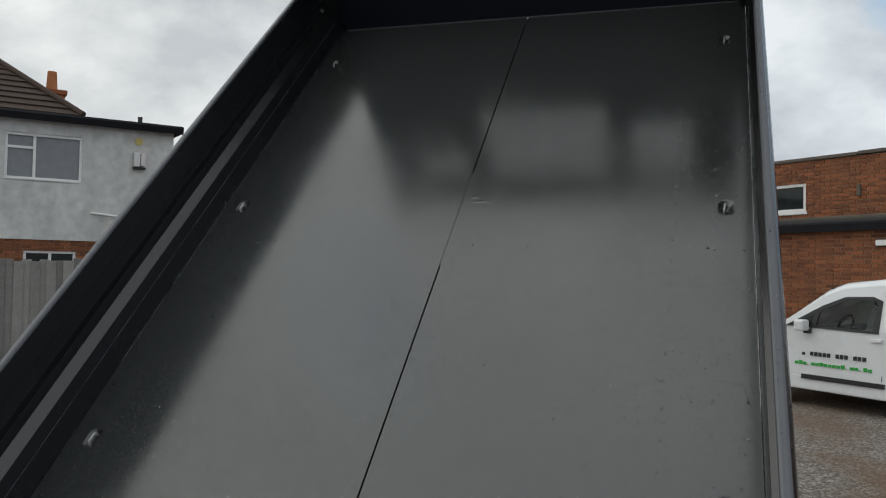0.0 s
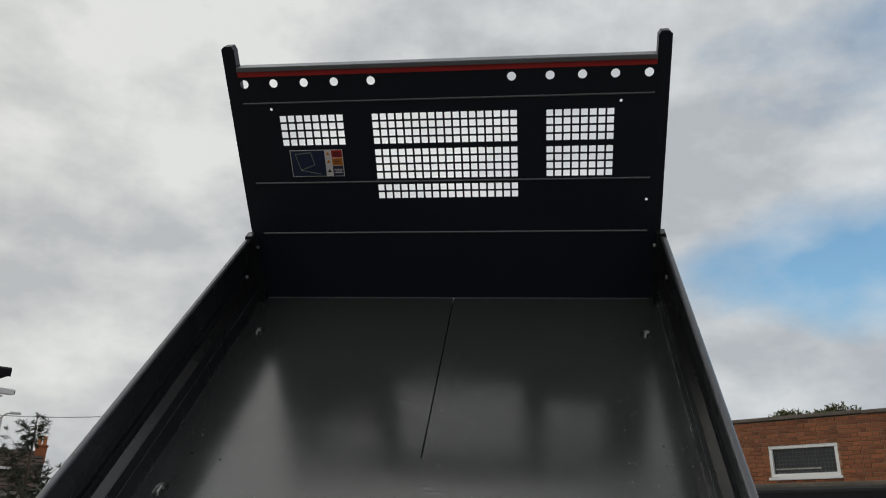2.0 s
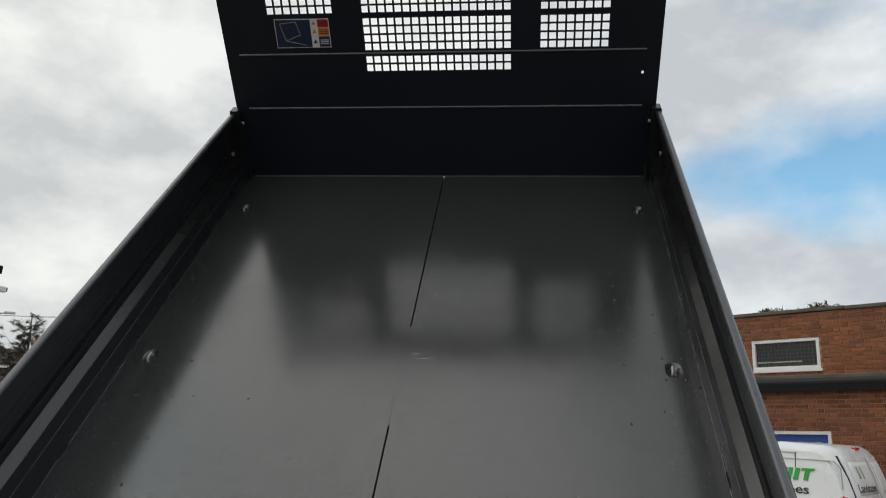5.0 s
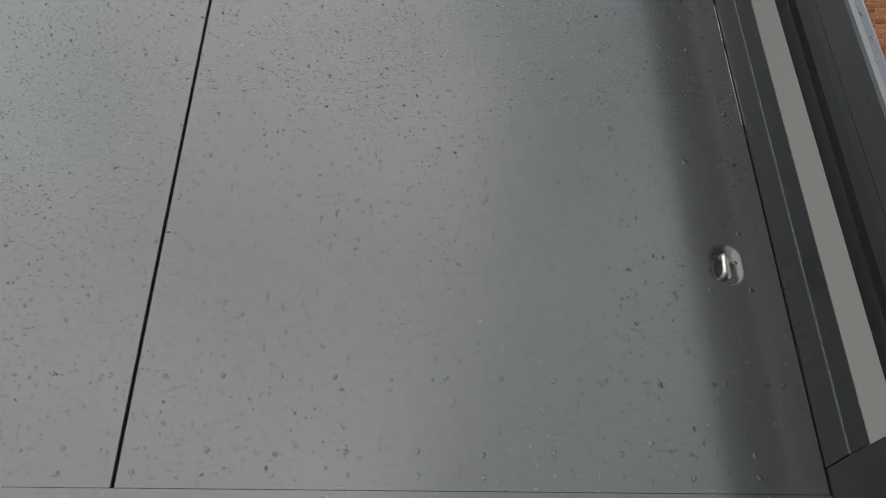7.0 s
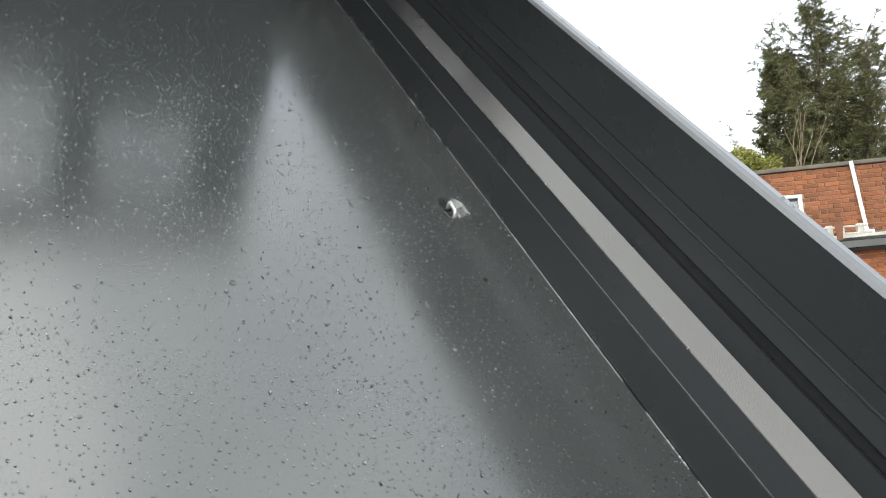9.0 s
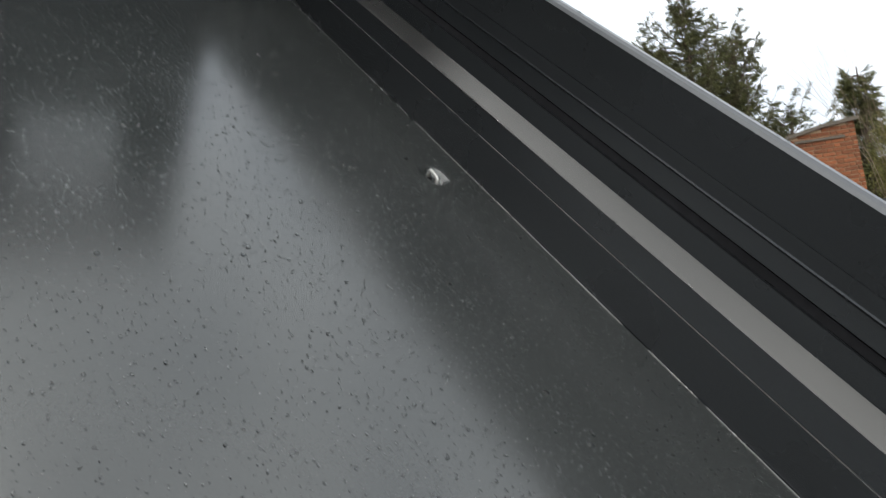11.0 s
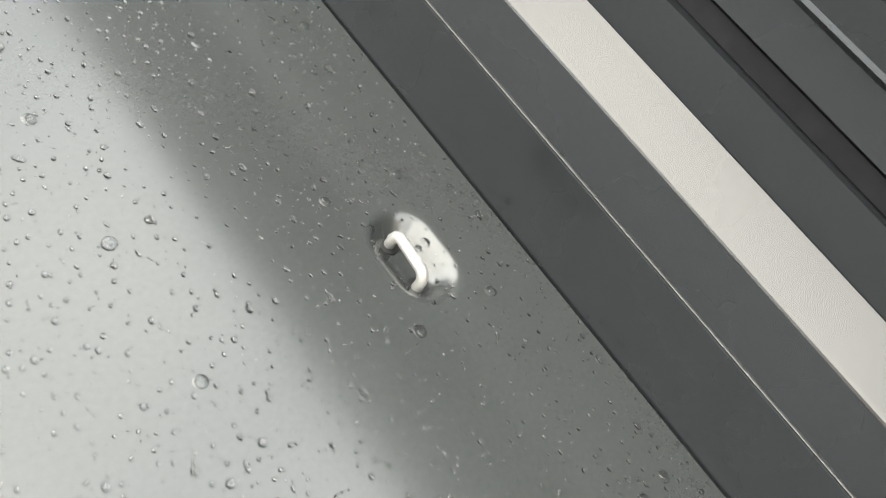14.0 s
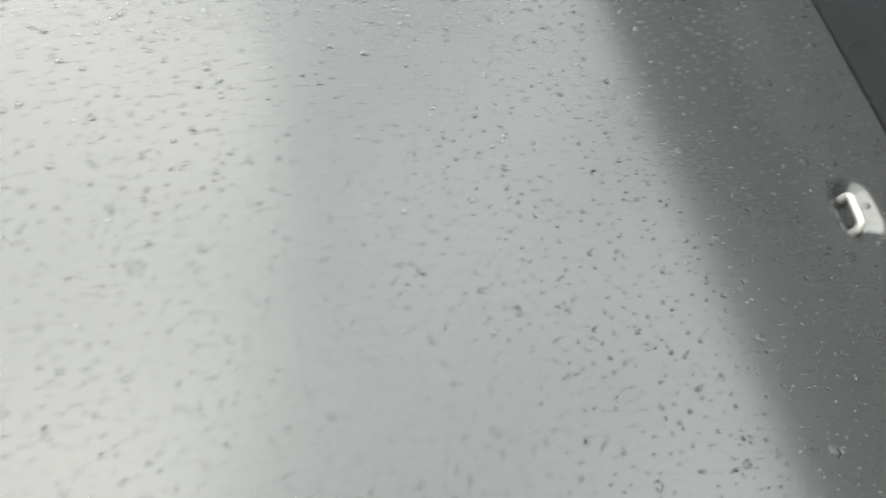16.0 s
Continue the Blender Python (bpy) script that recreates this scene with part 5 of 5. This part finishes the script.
def bare_tree(label, base, height, seed, spread=0.9, depth=6, girth=0.055):
    """A leafless tree of forking twigs."""
    rng = random.Random(seed)
    tree = thing("bare_tree", label, "tree", Matrix.Translation(base))
    tv, tf = [], []

    def grow(p, d, length, r, left):
        bend = (d + Vector((rng.gauss(0, 0.08), rng.gauss(0, 0.08), 0.03))).normalized()
        m = p + d * length * 0.5
        q = m + bend * length * 0.5
        rod(tv, tf, p, m, r, r * 0.86)
        rod(tv, tf, m, q, r * 0.86, r * 0.72)
        if left == 0:
            return
        for _ in range(3 if left > 4 else 2):
            nd = (d + Vector((rng.gauss(0, 0.34), rng.gauss(0, 0.34), rng.gauss(0.16, 0.2))) * spread).normalized()
            grow(q, nd, length * rng.uniform(0.62, 0.86), r * 0.62, left - 1)

    grow(Vector((0, 0, 0)), Vector((0, 0, 1)), height * 0.30, girth, depth)
    twigs = new("twig_work", raw_mesh("twig_work", tv, tf, TWIG))
    twigs.parent = tree
    tagged(twigs, kind="stuff")
    return tree


bare_tree("bare pale-twigged tree behind the workshop", bearing_b(68.1, 18.4), 5.9, 2, 0.62, 7, 0.032)
bare_tree("bare thin tree with upright twigs", bearing_b(70.2, 20.0), 6.3, 6, 0.7, 7, 0.032)
bare_tree("bare tree among ivy", bearing_b(67.0, 18.6), 5.7, 13, 0.6, 7, 0.028)
bare_tree("pale bare stems in front of a conifer", bearing_b(53.4, 19.4), 6.6, 21, 0.45, 4, 0.05)

# brown gabled roof beyond the thicket
p = bearing_b(72.6, 30)
gable = thing("far_house", "distant house with a low brown roof", "house", pose(*p, 0, 0, -60))
part("wall", boxed(-4, 4, 0, 6, 0, 3.6), BRICK, gable)
tiled_slope("roof", (-4.3, -0.3, 3.5), (4.3, -0.3, 3.5), (4.3, 3, 6.0), (-4.3, 3, 6.0), 10, ROOF_TILE, gable)
tiled_slope("roof_back", (4.3, 6.3, 3.5), (-4.3, 6.3, 3.5), (-4.3, 3, 6.0), (4.3, 3, 6.0), 10, ROOF_TILE, gable)


# parked cars beside the house
def parked_car(name, label, m, paint, length=4.0, height=1.45):
    car = thing(name, label, "car", m)
    side = [(0, 0.30), (0.02, 0.62), (0.12, 0.80), (0.95, 0.92), (1.65, height - 0.10), (2.0, height - 0.02), (2.7, height), (3.35, height - 0.06), (length - 0.10, 0.98), (length, 0.85), (length, 0.35), (length - 0.2, 0.28), (0.2, 0.26)]
    bm = bmesh.new()
    rows = []
    for u in (0.0, 0.05, 0.5, 0.95, 1.0):
        pull = 0.05 if u in (0.0, 1.0) else 0.0
        row = []
        for x, z in side:
            lean = max(0, z - 0.9) * 0.32
            row.append(bm.verts.new((x, lean + u * (1.72 - 2 * lean), z - (pull if z > 0.8 else 0))))
        rows.append(row)
    n = len(side)
    for a, b in zip(rows, rows[1:]):
        for k in range(n):
            bm.faces.new((a[k], b[k], b[(k + 1) % n], a[(k + 1) % n])).smooth = True
    bm.faces.new(rows[0][::-1])
    bm.faces.new(rows[-1])
    bmesh.ops.recalc_face_normals(bm, faces=bm.faces)
    part("body", bm, paint, car)

    def pane(pts, nm, mat):
        bmp = bmesh.new()
        vs = [bmp.verts.new(v) for v in pts]
        f = bmp.faces.new(vs)
        out = bmesh.ops.extrude_face_region(bmp, geom=[f])
        f.normal_update()
        bmesh.ops.translate(bmp, vec=f.normal * -0.012, verts=[v for v in out["geom"] if isinstance(v, bmesh.types.BMVert)])
        bmesh.ops.recalc_face_normals(bmp, faces=bmp.faces)
        part(nm, bmp, mat, car)

    h = height
    for y, s in ((-0.008, 1), (1.728, -1)):
        l0, l1 = 0.04, (h - 0.16 - 0.9) * 0.32
        pane([(1.15, y + s * l0, 0.97), (3.5, y + s * l0, 0.99), (3.2, y + s * l1, h - 0.14), (1.78, y + s * l1, h - 0.15)], "side_glass", DARK_GLASS)
    pane([(3.44, 0.30, h - 0.14), (3.44, 1.42, h - 0.14), (length - 0.12, 1.55, 1.03), (length - 0.12, 0.17, 1.03)], "rear_window", DARK_GLASS)
    pane([(1.0, 0.15, 0.95), (1.0, 1.57, 0.95), (1.58, 1.42, h - 0.14), (1.58, 0.30, h - 0.14)], "windscreen", DARK_GLASS)
    for x in (0.72, length - 0.75):
        for y in (0.02, 1.52):
            w = part("wheel", cyl(bmesh.new(), (x, y, 0.30), (x, y + 0.18, 0.30), 0.30, seg=28), BLACK, car)
            part("hub_cap", cyl(bmesh.new(), (x, y - 0.006, 0.30), (x, y + 0.186, 0.30), 0.19, seg=20), GALV, w)
    return car


for name, label, az, r, tall, paint in (("parked_car", "grey hatchback parked behind the blue one", -37.9, 15.3, 1.24, CAR_GREY), ("parked_car", "bright blue hatchback parked past the fence", -38.8, 12.9, 1.20, CAR_BLUE)):
    parked_car(name, label, pose(*at_bearing(az, r), 0, 0, 40) @ pose(-4.0, 0, 0), paint, height=tall)


# weld dimples on the floor plates
def dome_mesh(name, r, h, mat, seg=10):
    verts, faces = [(0, 0, h)], []
    for k, (fr, fz) in enumerate(((0.45, 0.86), (0.8, 0.45), (1.0, 0.0))):
        verts += [(r * fr * math.cos(2 * math.pi * i / seg), r * fr * math.sin(2 * math.pi * i / seg), h * fz) for i in range(seg)]
    for i in range(seg):
        j = (i + 1) % seg
        faces.append((0, 1 + i, 1 + j))
        for k in range(2):
            a, b = 1 + k * seg, 1 + (k + 1) * seg
            faces.append((a + i, b + i, b + j, a + j))
    return raw_mesh(name, verts, faces, mat, True)


weld_mesh = dome_mesh("weld_dimple", 0.0044, 0.0006, FLOOR_PAINT)
rng = random.Random(7)
spots, dimples = [], []
for y in [-1.38 + 0.0935 * k for k in range(27)]:
    spots.append((0.745, y))
for y in [-1.33 + 0.187 * k for k in range(14)]:
    spots.append((-0.745, y))
for x in [-0.92 + 0.0805 * k for k in range(24)]:
    spots.append((x, -1.290))
for x in [-0.95 + 0.097 * k for k in range(20)]:
    spots += [(x, -1.400), (x, -1.431)]
for y0 in (-1.088, 0.0, 1.095):
    for s in (-1, 1):
        for dy in (-0.048, 0.060):
            spots += [(s * 0.872, y0 + dy), (s * 0.938, y0 + dy)]
        for dy in (-0.203, 0.200, 0.310):
            spots += [(s * 0.870, y0 + dy), (s * 0.957, y0 + dy)]
for x in [-0.86 + 0.19 * k for k in range(10)]:
    spots += [(x, -0.20), (x, 0.55)]
for x, y in spots:
    if y > FRONT - 0.05 or abs(x) > 0.97:
        continue
    ob = new("weld_dimple", weld_mesh)
    ob.parent = plate_left if x < 0 else plate_right
    ob.location = (x + rng.uniform(-0.003, 0.003), y + rng.uniform(-0.003, 0.003), 0.0)
    dimples.append((ob.location.x, ob.location.y))

# weld scars beside the middle of the seam
scar_mesh = dome_mesh("weld_scar", 0.030, 0.0006, WELD, 16)
for x, y, sx, sy, rz in ((0.071, 0.030, 1.0, 0.26, 4), (0.040, 0.055, 0.55, 0.3, -8), (-0.028, 0.020, 0.30, 0.2, 0), (-0.062, -0.004, 0.22, 0.2, 10), (0.026, -0.065, 0.25, 0.2, 0)):
    ob = new("weld_scar", scar_mesh)
    ob.parent = plate_left if x < 0 else plate_right
    ob.matrix_basis = pose(x, y, 0.0, 0, 0, rz) @ Matrix.Diagonal((sx, sy, 1, 1))

# rain: beads on the floor, the ledges and the rims, one sheet of stuff
CAP = ((0.48, 0.98), (0.72, 0.90), (0.89, 0.62), (1.0, -0.04))
SMALL_CAP = ((0.66, 0.78), (1.0, -0.03))


def beads(spots, seg, rings, verts, faces):
    """Caps of water: rows of place, two half axes along the surface and the height as a vector."""
    a = 2 * math.pi * np.arange(seg) / seg
    ca, sa = np.cos(a), np.sin(a)
    for p, u, v, h in spots:
        base = len(verts)
        verts.append(tuple(p + h))
        for fr, fz in rings:
            ring = p + h * fz + fr * (ca[:, None] * u + sa[:, None] * v)
            verts.extend(map(tuple, ring))
        for i in range(seg):
            k = (i + 1) % seg
            faces.append((base, base + 1 + i, base + 1 + k))
            for q in range(len(rings) - 1):
                m, n = base + 1 + q * seg, base + 1 + (q + 1) * seg
                faces.append((m + i, n + i, n + k, m + k))


def rain_beads():
    rg = np.random.default_rng(5)
    large, small = [], []
    up = np.array((0.0, 0.0, 1.0))

    def drop(px, py, r, tall, long=None):
        near = any(abs(px - q) < 0.05 and abs(py - p) < 0.06 for q, p in RINGS)
        p = np.array((px, py, dish(px, py) if near else 0.0))
        lean = rg.normal(0, 0.25)
        sx, sy = rg.uniform(0.82, 1.08), rg.uniform(0.95, 1.35) if long is None else long
        u = np.array((math.cos(lean), math.sin(lean), 0.0)) * r * sx
        v = np.array((-math.sin(lean), math.cos(lean), 0.0)) * r * sy
        h = up * r * tall + np.array((rg.normal(0, 0.05), rg.normal(-0.10, 0.05), 0.0)) * r
        (small if r < 0.00095 else large).append((p, u, v, h))

    # middling drops stand off from one another, fine spray lies between them, a few have run together
    for cell, mid, spread, low, high, tall, reach in ((0.0108, 0.00127, 0.22, 0.00096, 0.0022, 0.86, 0.50), (0.0082, 0.00064, 0.20, 0.0004, 0.00094, 1.05, 0.95), (0.040, 0.00215, 0.18, 0.0018, 0.0034, 0.70, 0.40)):
        for gx in np.arange(-0.978, 0.978, cell):
            for gy in np.arange(-1.50, 1.40, cell):
                px, py = gx + rg.uniform(0, cell) * 0.95, gy + rg.uniform(0, cell) * 0.95
                clump = noise.noise((px * 4.0, py * 2.2, 0.3)) * 0.45 + noise.noise((px * 17, py * 13, 4.0)) * 0.45
                lush = max(0.94 - reach * max(0.0, py + 0.70), 0.07 if mid > 0.001 else 0.015)
                if rg.random() < lush * min(max(0.85 + clump, 0.12), 1.15) and 0.005 < abs(px) < 0.984:
                    r = min(max(math.exp(rg.normal(math.log(mid), spread)), low), high)
                    drop(px, py, r, tall, rg.uniform(1.5, 2.4) if rg.random() < 0.03 else None)
    # water held on the weld dimples
    for px, py in dimples:
        if rg.random() < 0.85:
            drop(px + rg.normal(0, 0.0005), py - 0.0006, rg.uniform(0.0038, 0.0050), 0.46, rg.uniform(0.95, 1.15))
    # along the lower lip of the ledges and on the rims
    for s in (-1, 1):
        for py in rg.uniform(SIDE_END, 1.3, 34):
            r = rg.uniform(0.0010, 0.0024)
            large.append((np.array((s * 0.9903, py, 0.1224)), np.array((0.0, r, 0.0)), np.array((s * 0.5, 0.0, 0.86)) * r, np.array((-s * 0.86, 0.0, 0.3)) * r * 0.8))
        for py in rg.uniform(SIDE_END, 1.3, 60):
            r = rg.uniform(0.0012, 0.0034)
            large.append((np.array((s * rg.uniform(0.994, 1.003), py, 0.3580)), np.array((r, 0.0, 0.0)), np.array((0.0, r * 1.2, 0.0)), up * r * 0.6))
    verts, faces = [], []
    beads(large, 8, CAP, verts, faces)
    beads(small, 6, SMALL_CAP, verts, faces)
    ob = new("rain_beads", raw_mesh("rain_beads", verts, faces, WATER, True))
    ob.matrix_world = pose(0, 0, 0, TIP, 0, 0)
    return tagged(ob, "scattered clear rain beads on the tipper floor", "rain", kind="stuff")


rain_beads()


# bricks of the workshop: the stretch nearest the yard piece by piece, the rest in one mesh
COURSE, LONG, SHORT, JOINT = 0.0665, 0.197, 0.092, 0.0095


def brick_list(x0, x1, z0, z1, openings, seed):
    """Stretchers and headers in turn, each course shifted so that headers sit over stretchers."""
    rg = random.Random(seed)
    out = []
    row, z = 0, z0
    pair = LONG + SHORT + 2 * JOINT
    while z < z1 - 0.02:
        x, wide = x0 - (pair / 2 + (LONG - SHORT) / 4 if row % 2 else 0.0), True
        low, high = z + 0.005, min(z + COURSE - 0.0045, z1)
        while x < x1:
            length = LONG if wide else SHORT
            pieces = [(max(x, x0), min(x + length, x1), low, high)]
            x += length + JOINT
            wide = not wide
            for o in openings:
                cut = []
                for a, b, c, d in pieces:
                    if a >= o[1] or b <= o[0] or c >= o[3] or d <= o[2]:
                        cut.append((a, b, c, d))
                        continue
                    p, q = max(a, o[0]), min(b, o[1])
                    cut += [(a, o[0], c, d), (o[1], b, c, d), (p, q, c, min(d, o[2])), (p, q, max(c, o[3]), d)]
                pieces = cut
            out += [(a, b, c, d, rg.uniform(-0.004, 0.002)) for a, b, c, d in pieces if b - a > 0.025 and d - c > 0.012]
        z += COURSE
        row += 1
    return out


def lay_bricks(bricks, y, parent, near=None):
    verts, faces = [], []
    shared = {}
    for a, b, c, d, dy in bricks:
        kind = next((n for n in (LONG, SHORT) if abs((b - a) - n) < 1e-3), None)
        if near and kind and near[0] < a and b < near[1] and near[2] < c and d < near[3] and d - c > COURSE - 0.011:
            if kind not in shared:
                shared[kind] = finish(boxed(-kind / 2, kind / 2, 0, 0.030, (c - d) / 2, (d - c) / 2, bevel=0.003), "brick", BRICK)
            ob = new("brick", shared[kind])
            ob.parent = parent
            ob.location = ((a + b) / 2, y + dy, (c + d) / 2)
            continue
        i, e = len(verts), 0.004
        verts += [(a + e, y + dy, c + e), (b - e, y + dy, c + e), (b - e, y + dy, d - e), (a + e, y + dy, d - e), (a, y + 0.014, c), (b, y + 0.014, c), (b, y + 0.014, d), (a, y + 0.014, d)]
        faces += [(i, i + 1, i + 2, i + 3), (i, i + 4, i + 5, i + 1), (i + 1, i + 5, i + 6, i + 2), (i + 2, i + 6, i + 7, i + 3), (i + 3, i + 7, i + 4, i)]
    ob = new("brickwork", raw_mesh("brickwork", verts, faces, BRICK))
    ob.parent = parent
    return tagged(ob, "", "", kind="stuff")


lay_bricks(brick_list(BX0, BX1, FOOT, LO1, WIN_LO, 1), LOWER, lower_wall, (3.5, 5.6, -0.85, 0.47))
lay_bricks(brick_list(BX0, UX1, UP0 + 0.05, UP1, WIN_UP, 2), UPPER, upper_wall)
lay_bricks(brick_list(-9.0, 2.62, GROUND_Z, 0.05, HW_LO, 3), HY, low_wall)
corner_bricks = [b for b in brick_list(6.30, UX1, UP0 + 0.05 + 15 * COURSE, 2.05, [], 4) if b[3] < 1.865 + ((b[0] + b[1]) / 2 - 6.30) * 0.145]
lay_bricks(corner_bricks, UPPER, raised_end)
